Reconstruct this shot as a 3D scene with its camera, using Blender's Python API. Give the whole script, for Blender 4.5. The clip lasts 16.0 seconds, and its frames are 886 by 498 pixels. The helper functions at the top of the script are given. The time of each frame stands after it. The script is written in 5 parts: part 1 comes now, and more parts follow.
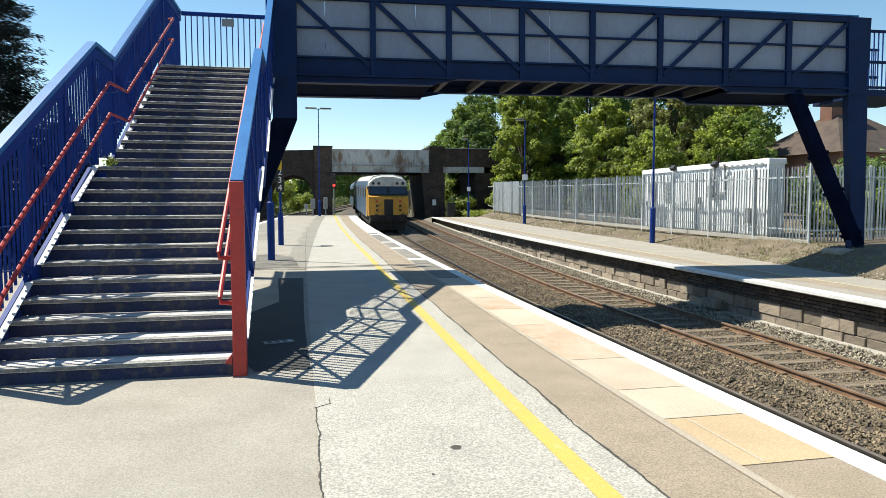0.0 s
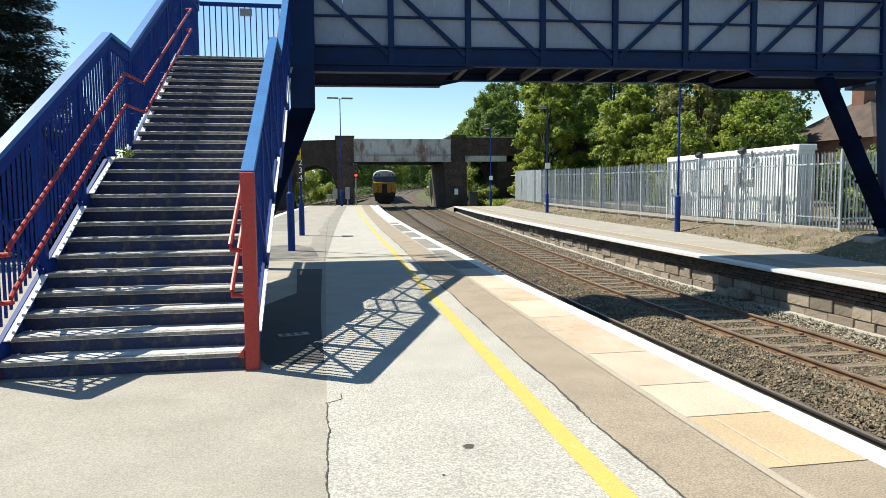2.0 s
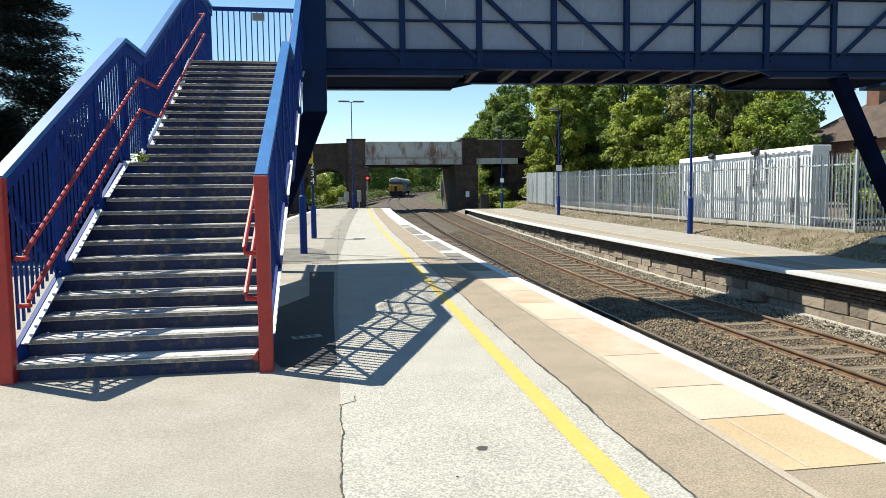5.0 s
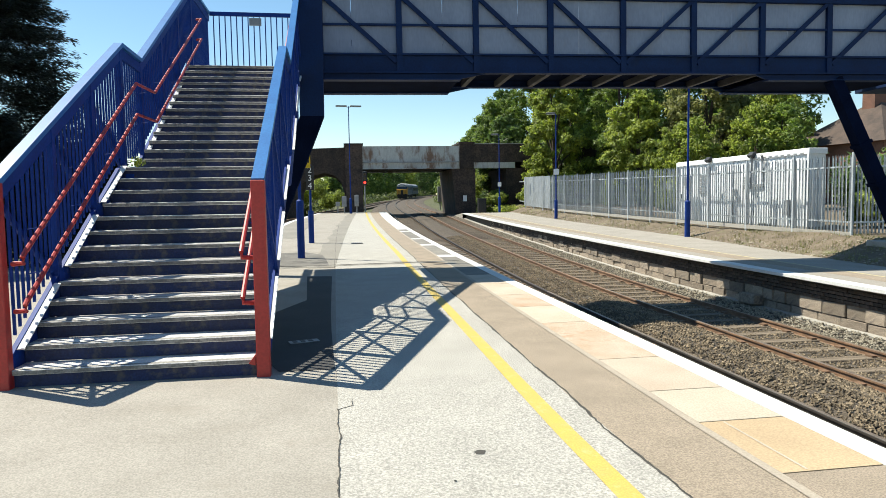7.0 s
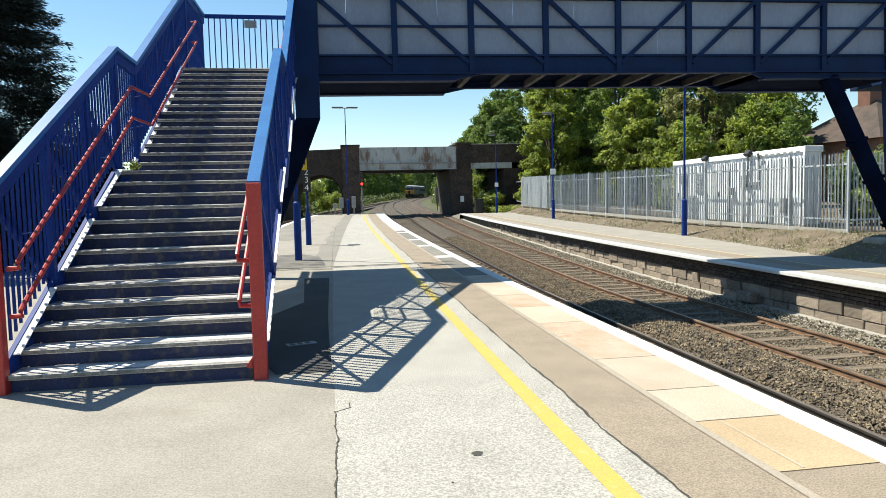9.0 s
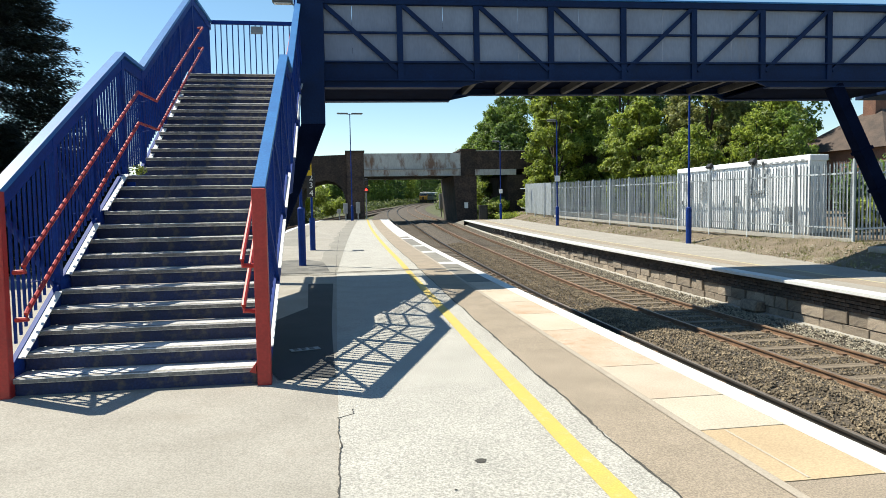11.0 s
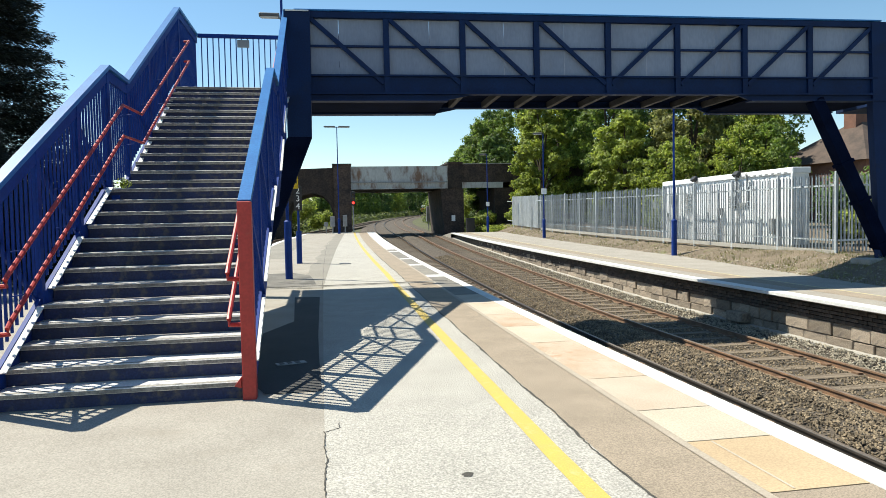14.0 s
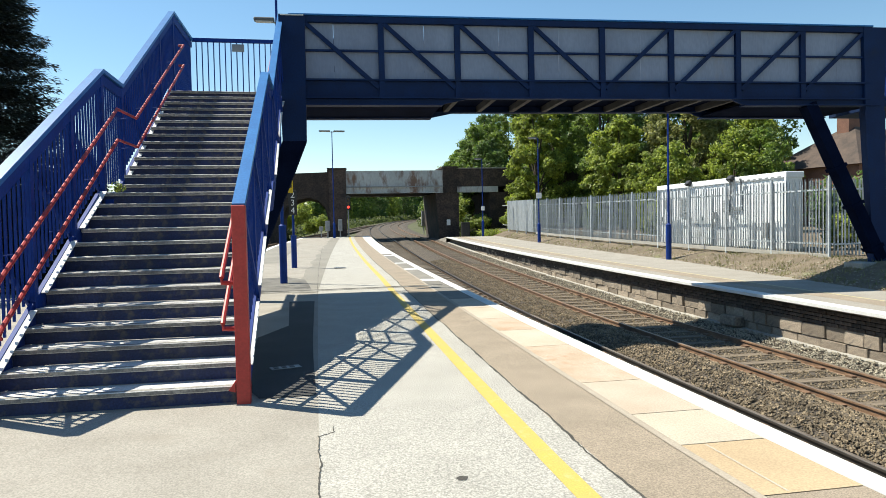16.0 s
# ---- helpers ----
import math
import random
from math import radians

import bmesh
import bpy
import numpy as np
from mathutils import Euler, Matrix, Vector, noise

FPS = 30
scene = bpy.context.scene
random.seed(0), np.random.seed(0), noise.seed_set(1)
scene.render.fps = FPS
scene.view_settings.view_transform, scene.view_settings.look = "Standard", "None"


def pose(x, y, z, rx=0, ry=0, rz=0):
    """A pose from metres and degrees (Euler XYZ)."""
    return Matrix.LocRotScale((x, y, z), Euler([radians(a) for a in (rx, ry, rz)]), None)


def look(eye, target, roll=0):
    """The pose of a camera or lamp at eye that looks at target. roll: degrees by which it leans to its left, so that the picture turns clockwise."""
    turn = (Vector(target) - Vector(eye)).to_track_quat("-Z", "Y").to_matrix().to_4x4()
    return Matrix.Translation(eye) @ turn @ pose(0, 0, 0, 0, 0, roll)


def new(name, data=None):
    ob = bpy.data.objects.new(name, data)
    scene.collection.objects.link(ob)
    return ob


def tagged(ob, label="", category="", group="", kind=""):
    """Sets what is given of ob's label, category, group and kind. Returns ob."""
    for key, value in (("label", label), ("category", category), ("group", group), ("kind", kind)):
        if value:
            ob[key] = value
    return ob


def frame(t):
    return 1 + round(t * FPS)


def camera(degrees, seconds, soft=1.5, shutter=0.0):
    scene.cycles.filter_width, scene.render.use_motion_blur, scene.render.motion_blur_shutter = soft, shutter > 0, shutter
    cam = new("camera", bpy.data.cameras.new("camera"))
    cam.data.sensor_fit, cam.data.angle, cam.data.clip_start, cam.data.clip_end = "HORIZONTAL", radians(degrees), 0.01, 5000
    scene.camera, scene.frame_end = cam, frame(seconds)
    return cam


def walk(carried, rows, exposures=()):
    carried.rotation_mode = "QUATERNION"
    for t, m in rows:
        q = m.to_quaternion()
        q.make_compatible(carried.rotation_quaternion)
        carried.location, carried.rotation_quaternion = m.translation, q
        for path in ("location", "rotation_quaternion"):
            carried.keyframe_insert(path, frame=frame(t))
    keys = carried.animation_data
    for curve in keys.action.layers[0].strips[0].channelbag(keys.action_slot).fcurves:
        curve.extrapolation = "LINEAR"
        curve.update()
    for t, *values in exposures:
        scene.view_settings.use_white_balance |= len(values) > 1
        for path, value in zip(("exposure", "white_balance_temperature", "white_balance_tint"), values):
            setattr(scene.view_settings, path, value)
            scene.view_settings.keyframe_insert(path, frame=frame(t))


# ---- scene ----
LENS = 65.83
cam = camera(LENS, 16.0, soft=0.65)
PATH = [
    (0, pose(-0.139, -0.150, 1.825, 86.165, 0.098, -11.953)),
    (0.5, pose(-0.090, -0.054, 1.835, 86.084, 0.452, -11.494)),
    (1, pose(-0.035, -0.002, 1.834, 85.764, 0.336, -10.919)),
    (1.5, pose(-0.017, 0.020, 1.831, 85.451, 0.447, -10.468)),
    (2, pose(-0.017, 0.017, 1.834, 85.273, 0.451, -10.033)),
    (2.5, pose(-0.026, 0.027, 1.831, 85.286, 0.291, -9.639)),
    (3, pose(-0.032, 0.016, 1.832, 85.261, 0.615, -9.290)),
    (3.5, pose(-0.037, 0.000, 1.836, 85.240, 0.623, -9.096)),
    (4, pose(-0.037, -0.002, 1.835, 85.299, 0.580, -9.021)),
    (6.5, pose(-0.025, 0.013, 1.829, 85.784, 0.839, -9.297)),
    (7, pose(-0.027, 0.008, 1.827, 85.853, 0.867, -9.311)),
    (7.5, pose(-0.022, 0.011, 1.834, 85.908, 0.920, -9.349)),
    (8, pose(-0.018, 0.014, 1.829, 85.925, 0.741, -9.486)),
    (8.5, pose(-0.016, 0.001, 1.834, 85.873, 1.066, -9.605)),
    (9, pose(-0.011, 0.008, 1.833, 85.899, 1.335, -9.531)),
    (11.5, pose(-0.020, 0.002, 1.837, 86.638, 0.913, -9.195)),
    (12, pose(-0.019, -0.005, 1.835, 86.868, 0.894, -9.481)),
    (12.5, pose(-0.014, -0.009, 1.834, 87.029, 1.103, -9.706)),
    (13, pose(-0.014, -0.001, 1.840, 87.194, 1.064, -9.920)),
    (13.5, pose(-0.015, 0.002, 1.833, 87.381, 1.028, -10.131)),
    (14, pose(-0.010, 0.003, 1.835, 87.479, 1.108, -10.260)),
    (14.5, pose(-0.013, 0.010, 1.830, 87.609, 1.136, -10.378)),
    (15, pose(-0.012, 0.001, 1.832, 87.604, 1.070, -10.477)),
    (15.5, pose(-0.004, 0.004, 1.829, 87.767, 1.227, -10.581)),
    (16, pose(-0.003, -0.001, 1.829, 87.836, 1.129, -10.657)),
]
walk(cam, PATH, [(0, 0.85, 6500, 5), (16, 0.85, 6500, 5)])

# ---- world, sun, exposure ----
SUN_FROM = Vector((-0.545, 0.37, 1.0)).normalized()      # towards the sun
world = bpy.data.worlds.new("sky")
scene.world = world
world.use_nodes = True
wn = world.node_tree.nodes
sky = wn.new("ShaderNodeTexSky")
sky.sky_type = "NISHITA"
sky.sun_disc = False
sky.sun_elevation = math.asin(SUN_FROM.z)
sky.sun_rotation = math.atan2(SUN_FROM.x, SUN_FROM.y)
sky.air_density, sky.dust_density, sky.ozone_density = 1.0, 0.1, 0.5
deep = wn.new("ShaderNodeHueSaturation")
deep.inputs["Saturation"].default_value = 1.15
deep.inputs["Hue"].default_value = 0.495
world.node_tree.links.new(sky.outputs[0], deep.inputs["Color"])
world.node_tree.links.new(deep.outputs[0], wn["Background"].inputs[0])
wn["Background"].inputs[1].default_value = 0.087
sun = new("sun", bpy.data.lights.new("sun", "SUN"))
sun.data.energy, sun.data.angle, sun.data.color = 5.0, radians(0.53), (1.0, 0.93, 0.81)
sun.matrix_world = look(SUN_FROM * 80, (0, 0, 0))


# ---- materials ----
def mat(name, col, col2=None, rough=0.8, metal=0.0, scale=4.0, fine=60.0, mix=0.5, bump=0.15, dist=0.01,
        speck=0.0, streak=(1, 1, 1), emit=0.0, rand=0.0, spec=0.5, stain=None, stain_at=(0.55, 0.7), stain_scale=1.3):
    """Two scales of colour variation, an optional stain, grain relief."""
    m = bpy.data.materials.new(name)
    m.use_nodes = True
    nt = m.node_tree
    N, L = nt.nodes, nt.links
    b = N["Principled BSDF"]
    co = N.new("ShaderNodeTexCoord")
    mp = N.new("ShaderNodeMapping")
    mp.inputs["Scale"].default_value = streak
    L.new(co.outputs["Object"], mp.inputs[0])
    n1 = N.new("ShaderNodeTexNoise")
    n1.inputs["Scale"].default_value, n1.inputs["Detail"].default_value = scale, 6
    n2 = N.new("ShaderNodeTexNoise")
    n2.inputs["Scale"].default_value, n2.inputs["Detail"].default_value = fine, 3
    L.new(mp.outputs[0], n1.inputs[0])
    L.new(mp.outputs[0], n2.inputs[0])
    r1 = N.new("ShaderNodeValToRGB")
    c2 = col2 or tuple(c * 0.7 for c in col)
    r1.color_ramp.elements[0].position, r1.color_ramp.elements[1].position = 0.32, 0.68
    r1.color_ramp.elements[0].color, r1.color_ramp.elements[1].color = (*c2, 1), (*col, 1)
    L.new(n1.outputs[0], r1.inputs[0])
    out = r1.outputs[0]

    def blend(kind, fac, a, c):
        x = N.new("ShaderNodeMix")
        x.data_type, x.blend_type = "RGBA", kind
        if isinstance(fac, float):
            x.inputs[0].default_value = fac
        else:
            L.new(fac, x.inputs[0])
        L.new(a, x.inputs[6])
        if isinstance(c, tuple):
            x.inputs[7].default_value = (*c, 1)
        else:
            L.new(c, x.inputs[7])
        return x.outputs[2]

    if mix:
        r2 = N.new("ShaderNodeValToRGB")
        lo = max(0.0, 1 - mix)
        r2.color_ramp.elements[0].position, r2.color_ramp.elements[1].position = 0.35, 0.65
        r2.color_ramp.elements[0].color, r2.color_ramp.elements[1].color = (lo, lo, lo, 1), (1.0, 1.0, 1.0, 1)
        L.new(n2.outputs[0], r2.inputs[0])
        out = blend("MULTIPLY", 1.0, out, r2.outputs[0])
    if stain:
        n3 = N.new("ShaderNodeTexNoise")
        n3.inputs["Scale"].default_value, n3.inputs["Detail"].default_value = stain_scale, 8
        n3.inputs["Roughness"].default_value = 0.65
        L.new(mp.outputs[0], n3.inputs[0])
        r3 = N.new("ShaderNodeValToRGB")
        r3.color_ramp.elements[0].position, r3.color_ramp.elements[1].position = stain_at
        r3.color_ramp.elements[0].color, r3.color_ramp.elements[1].color = (0, 0, 0, 1), (1, 1, 1, 1)
        L.new(n3.outputs[0], r3.inputs[0])
        out = blend("MIX", r3.outputs[0], out, stain)
    if rand:
        oi = N.new("ShaderNodeObjectInfo")
        ge = N.new("ShaderNodeNewGeometry")
        ad = N.new("ShaderNodeMath")
        ad.operation = "ADD"
        L.new(oi.outputs["Random"], ad.inputs[0])
        L.new(ge.outputs["Random Per Island"], ad.inputs[1])
        fr = N.new("ShaderNodeMath")
        fr.operation = "FRACT"
        L.new(ad.outputs[0], fr.inputs[0])
        mr = N.new("ShaderNodeMapRange")
        mr.inputs[3].default_value, mr.inputs[4].default_value = 1 - rand, 1 + rand
        L.new(fr.outputs[0], mr.inputs[0])
        out = blend("MULTIPLY", 1.0, out, mr.outputs[0])
    L.new(out, b.inputs["Base Color"])
    b.inputs["Roughness"].default_value, b.inputs["Metallic"].default_value = rough, metal
    b.inputs["Specular IOR Level"].default_value = spec
    if bump:
        bp = N.new("ShaderNodeBump")
        bp.inputs["Strength"].default_value, bp.inputs["Distance"].default_value = bump, dist
        L.new(n2.outputs[0], bp.inputs["Height"])
        L.new(bp.outputs[0], b.inputs["Normal"])
    if emit:
        b.inputs["Emission Color"].default_value = (*col, 1)
        b.inputs["Emission Strength"].default_value = emit
    return m


def glass_mat(name, tint, rough=0.05):
    m = bpy.data.materials.new(name)
    m.use_nodes = True
    b = m.node_tree.nodes["Principled BSDF"]
    b.inputs["Base Color"].default_value = (*tint, 1)
    b.inputs["Roughness"].default_value = rough
    b.inputs["Specular IOR Level"].default_value = 0.8
    return m


def leaf_mat(name, a, b, trans=0.35):
    m = mat(name, a, b, rough=0.55, scale=1.2, fine=9, mix=0.35, bump=0, rand=0.35)
    nt = m.node_tree
    bs = nt.nodes["Principled BSDF"]
    tr = nt.nodes.new("ShaderNodeBsdfTranslucent")
    src = bs.inputs["Base Color"].links[0].from_socket
    hs = nt.nodes.new("ShaderNodeHueSaturation")
    hs.inputs["Value"].default_value = 1.5
    nt.links.new(src, hs.inputs["Color"])
    nt.links.new(hs.outputs[0], tr.inputs[0])
    mx = nt.nodes.new("ShaderNodeMixShader")
    mx.inputs[0].default_value = trans
    nt.links.new(bs.outputs[0], mx.inputs[1])
    nt.links.new(tr.outputs[0], mx.inputs[2])
    nt.links.new(mx.outputs[0], nt.nodes["Material Output"].inputs[0])
    return m


M_TARMAC = mat("old_tarmac", (0.37, 0.34, 0.295), (0.31, 0.283, 0.243), 0.92, scale=1.3, fine=70, mix=0.34, bump=0.7, dist=0.007, stain=(0.25, 0.222, 0.185), stain_at=(0.54, 0.72), stain_scale=0.9)
M_WHITE_GRAVEL = mat("pale_stone_tarmac", (0.49, 0.467, 0.42), (0.42, 0.40, 0.358), 0.9, scale=1.6, fine=62, mix=0.48, bump=0.9, dist=0.010)
M_GRIT = mat("brown_gritted_strip", (0.37, 0.30, 0.225), (0.30, 0.245, 0.183), 0.92, scale=2.0, fine=80, mix=0.42, bump=0.7, dist=0.008)
# Tarmac darkened to carry the shadow of the stairs
M_SHADOW_TARMAC = mat("shadow_dark_tarmac", (0.058, 0.056, 0.055), (0.042, 0.041, 0.041), 0.9, scale=1.2, fine=80, mix=0.35, bump=0.5, dist=0.006)
M_YELLOW = mat("yellow_line_paint", (0.56, 0.40, 0.085), (0.51, 0.375, 0.10), 0.7, scale=5, fine=70, mix=0.18, bump=0.4, dist=0.004, stain=(0.5, 0.42, 0.2), stain_at=(0.56, 0.75), stain_scale=9)
M_WHITE_PAINT = mat("white_edge_paint", (0.70, 0.70, 0.68), (0.62, 0.62, 0.60), 0.65, scale=4, fine=50, mix=0.12, bump=0.2, dist=0.004)
M_SLAB = mat("buff_coping_slab", (0.44, 0.335, 0.205), (0.385, 0.285, 0.175), 0.85, scale=1.4, fine=60, mix=0.22, bump=0.35, dist=0.004, rand=0.10)
M_SLAB_PALE = mat("pale_coping_slab", (0.52, 0.445, 0.355), (0.46, 0.37, 0.28), 0.85, scale=1.4, fine=60, mix=0.2, bump=0.35, dist=0.004, rand=0.08)
M_SLAB_ORANGE = mat("orange_stained_slab", (0.50, 0.415, 0.325), (0.44, 0.325, 0.225), 0.85, scale=2.2, fine=60, mix=0.25, bump=0.35, dist=0.004, stain=(0.36, 0.20, 0.11), stain_at=(0.55, 0.75), stain_scale=2.5)
M_SLAB_GREY = mat("grey_coping_slab", (0.25, 0.23, 0.195), (0.17, 0.158, 0.14), 0.85, scale=2.4, fine=60, mix=0.25, bump=0.35, dist=0.004, rand=0.12)
M_SLAB_WHITE = mat("cream_coping_slab", (0.49, 0.435, 0.34), (0.44, 0.385, 0.30), 0.85, scale=1.4, fine=60, mix=0.2, bump=0.35, dist=0.004)
# Near-black navy: shade on the bridge underside and struts put into the colour
M_NAVY_SHADE = mat("shade_dark_navy_steel", (0.005, 0.010, 0.032), (0.003, 0.006, 0.020), 0.9, scale=2, fine=30, mix=0.25, bump=0.05, dist=0.003, spec=0.02)
M_KERB = mat("grey_kerb", (0.40, 0.345, 0.275), (0.34, 0.29, 0.23), 0.85, scale=3, fine=60, mix=0.2)
M_BLUE = mat("blue_painted_steel", (0.004, 0.040, 0.25), (0.003, 0.027, 0.18), 0.6, scale=2.0, fine=30, mix=0.25, bump=0.06, dist=0.003, stain=(0.012, 0.018, 0.05), stain_at=(0.6, 0.8), stain_scale=3, spec=0.22)
# Stair blue darkened: the shade on the bridge face is put into the paint
M_BLUE_SHADED = mat("shaded_blue_bridge_paint", (0.002, 0.022, 0.092), (0.0015, 0.015, 0.066), 0.65, scale=1.5, fine=30, mix=0.25, bump=0.05, dist=0.003, stain=(0.007, 0.018, 0.05), stain_at=(0.58, 0.75), stain_scale=1.6, spec=0.22)
M_YELLOW_FADED = mat("faded_yellow_paint", (0.58, 0.48, 0.24), (0.48, 0.42, 0.27), 0.8, scale=6, fine=60, mix=0.25)
# Paler copy of the blue: sunlight on the capping tops put into the colour
M_BLUE_SUNLIT = mat("sunlit_blue_capping", (0.025, 0.165, 0.43), (0.018, 0.13, 0.37), 0.42, spec=0.35, scale=3, fine=40, mix=0.2, bump=0.05, dist=0.003)
M_RED = mat("red_painted_steel", (0.42, 0.03, 0.025), (0.34, 0.022, 0.02), 0.45, scale=3, fine=40, mix=0.2, bump=0.06, dist=0.003, stain=(0.25, 0.05, 0.04), stain_at=(0.62, 0.75), stain_scale=5)
# Worn treads; the blue-black stain also puts their patchy shade into the colour
M_STEP = mat("worn_tread_with_shade_stain", (0.68, 0.66, 0.63), (0.46, 0.45, 0.43), 0.85, scale=3.2, fine=45, mix=0.25, bump=0.3, dist=0.005, stain=(0.06, 0.07, 0.13), stain_at=(0.56, 0.68), stain_scale=2.6, rand=0.2)
M_NOSING = mat("grey_nosing", (0.36, 0.335, 0.295), (0.16, 0.15, 0.14), 0.8, scale=4, fine=45, mix=0.4, bump=0.3, dist=0.005, stain=(0.05, 0.05, 0.06), stain_at=(0.56, 0.66), stain_scale=3.5, rand=0.2)
M_RISER = mat("flaking_blue_riser", (0.016, 0.028, 0.10), (0.012, 0.018, 0.055), 0.7, scale=2, fine=40, mix=0.4, bump=0.3, dist=0.004, stain=(0.075, 0.066, 0.062), stain_at=(0.52, 0.66), stain_scale=5.5, rand=0.3)
M_PANEL = mat("grey_bridge_sheeting", (0.235, 0.29, 0.40), (0.17, 0.21, 0.30), 0.55, scale=0.9, fine=25, mix=0.12, bump=0.08, dist=0.01, streak=(1, 1, 0.3), stain=(0.22, 0.21, 0.2), stain_at=(0.6, 0.78), stain_scale=0.8)
M_GIRDER = mat("dark_soffit_steel", (0.045, 0.043, 0.043), (0.02, 0.02, 0.021), 0.85, spec=0.1, scale=1.6, fine=30, mix=0.3)
M_GREY_STEEL = mat("dull_grey_steel", (0.075, 0.075, 0.08), (0.04, 0.04, 0.043), 0.7, scale=2, fine=30, mix=0.3)
M_BALLAST_BED = mat("ballast_bed", (0.165, 0.132, 0.10), (0.08, 0.064, 0.048), 0.95, scale=7, fine=26, mix=0.65, bump=1.0, dist=0.05)
M_BALLAST = mat("brown_ballast", (0.31, 0.24, 0.155), (0.15, 0.115, 0.075), 0.92, scale=3, fine=40, mix=0.35, bump=0.3, dist=0.01, rand=0.45)
M_BALLAST_PALE = mat("pale_ballast", (0.43, 0.38, 0.29), (0.26, 0.23, 0.175), 0.92, scale=3, fine=40, mix=0.35, bump=0.3, dist=0.01, rand=0.35)
M_RAIL = mat("rusty_rail_side", (0.26, 0.15, 0.085), (0.14, 0.084, 0.052), 0.7, scale=4, fine=50, mix=0.3)
M_RAIL_DARK = mat("dark_rail_side", (0.055, 0.047, 0.04), (0.035, 0.03, 0.027), 0.6, scale=4, fine=50, mix=0.3)
M_RAIL_TOP = mat("worn_rail_head", (0.42, 0.33, 0.25), (0.30, 0.23, 0.17), 0.42, metal=0.7, scale=6, fine=50, mix=0.2, bump=0.05)
M_SLEEPER = mat("weathered_sleeper", (0.26, 0.205, 0.145), (0.12, 0.092, 0.066), 0.9, scale=3, fine=40, mix=0.4, streak=(0.3, 3, 1), bump=0.3)
M_WALL_STONE = mat("sooty_platform_wall", (0.44, 0.365, 0.28), (0.25, 0.20, 0.155), 0.9, scale=2.0, fine=22, mix=0.4, bump=0.6, dist=0.03, rand=0.35, stain=(0.12, 0.10, 0.085), stain_at=(0.52, 0.68), stain_scale=1.6)
M_MORTAR = mat("dark_mortar", (0.10, 0.085, 0.07), None, 0.95, scale=4, fine=50, mix=0.3)
M_BRICK = mat("sooty_brick", (0.095, 0.064, 0.05), (0.036, 0.029, 0.026), 0.9, scale=1.1, fine=7, mix=0.5, bump=0.3, dist=0.02, rand=0.25)
# Engineering brick with the shade of the overhanging coping put into its colour
M_SHADED_BRICK = mat("shaded_engineering_brick", (0.10, 0.072, 0.055), (0.045, 0.036, 0.03), 0.85, scale=2.5, fine=25, mix=0.4, bump=0.3, dist=0.01, rand=0.4)
M_GALV = mat("galvanised_steel", (0.56, 0.60, 0.63), (0.44, 0.475, 0.505), 0.5, metal=0.2, scale=3, fine=25, mix=0.15, bump=0.03, rand=0.1)
M_WHITE_BOX = mat("white_cabinet_steel", (0.78, 0.80, 0.82), (0.69, 0.715, 0.74), 0.5, scale=1.0, fine=20, mix=0.08, bump=0.03, stain=(0.55, 0.55, 0.52), stain_at=(0.62, 0.8), stain_scale=1.0)
M_GRASS = mat("dry_grass_ground", (0.13, 0.125, 0.055), (0.07, 0.085, 0.03), 0.95, scale=0.6, fine=14, mix=0.5, bump=0.8, dist=0.05)
M_GRAVEL_BANK = mat("gravel_and_weeds", (0.235, 0.185, 0.13), (0.145, 0.112, 0.076), 0.95, scale=1.1, fine=26, mix=0.5, bump=0.9, dist=0.04, stain=(0.16, 0.17, 0.07), stain_at=(0.58, 0.72), stain_scale=0.7)
M_BARK = mat("bark", (0.10, 0.075, 0.05), (0.06, 0.045, 0.03), 0.95, scale=5, fine=30, mix=0.4, streak=(1, 1, 0.25), bump=0.6, dist=0.03)
M_LEAF = leaf_mat("broad_leaves", (0.25, 0.345, 0.055), (0.075, 0.125, 0.024), 0.42)
M_LEAF_LIGHT = leaf_mat("light_leaves", (0.38, 0.44, 0.065), (0.15, 0.20, 0.034), 0.45)
M_LEAF_DARK = leaf_mat("dark_leaves", (0.16, 0.25, 0.05), (0.045, 0.085, 0.022), 0.4)
M_LEAF_OLIVE = leaf_mat("olive_leaves", (0.30, 0.31, 0.085), (0.12, 0.13, 0.04), 0.42)
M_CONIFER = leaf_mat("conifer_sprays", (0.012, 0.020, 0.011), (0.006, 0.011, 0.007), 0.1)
M_DRY_GRASS = leaf_mat("dry_grass_blades", (0.26, 0.235, 0.10), (0.16, 0.175, 0.055), 0.3)
M_SCRUB = leaf_mat("lineside_scrub", (0.15, 0.185, 0.05), (0.085, 0.11, 0.032), 0.4)
M_TARMAC_WORN = mat("worn_grey_tarmac", (0.29, 0.27, 0.232), (0.23, 0.213, 0.183), 0.92, scale=0.5, fine=40, mix=0.35, bump=0.5, dist=0.008)
M_TARMAC_DIRTY = mat("stained_tarmac", (0.21, 0.197, 0.175), (0.13, 0.122, 0.108), 0.92, scale=1.1, fine=40, mix=0.35, bump=0.5, dist=0.008, stain=(0.07, 0.066, 0.06), stain_at=(0.52, 0.64), stain_scale=1.6)
M_BLACK = mat("black_paint", (0.018, 0.018, 0.02), None, 0.5, scale=3, fine=40, mix=0.2, bump=0.03)
M_LANTERN = mat("dark_grey_lantern", (0.12, 0.125, 0.13), None, 0.5, scale=3, fine=40, mix=0.15, bump=0.03)
M_GREY = mat("grey_painted_metal", (0.30, 0.31, 0.32), None, 0.5, scale=3, fine=40, mix=0.15, bump=0.03)
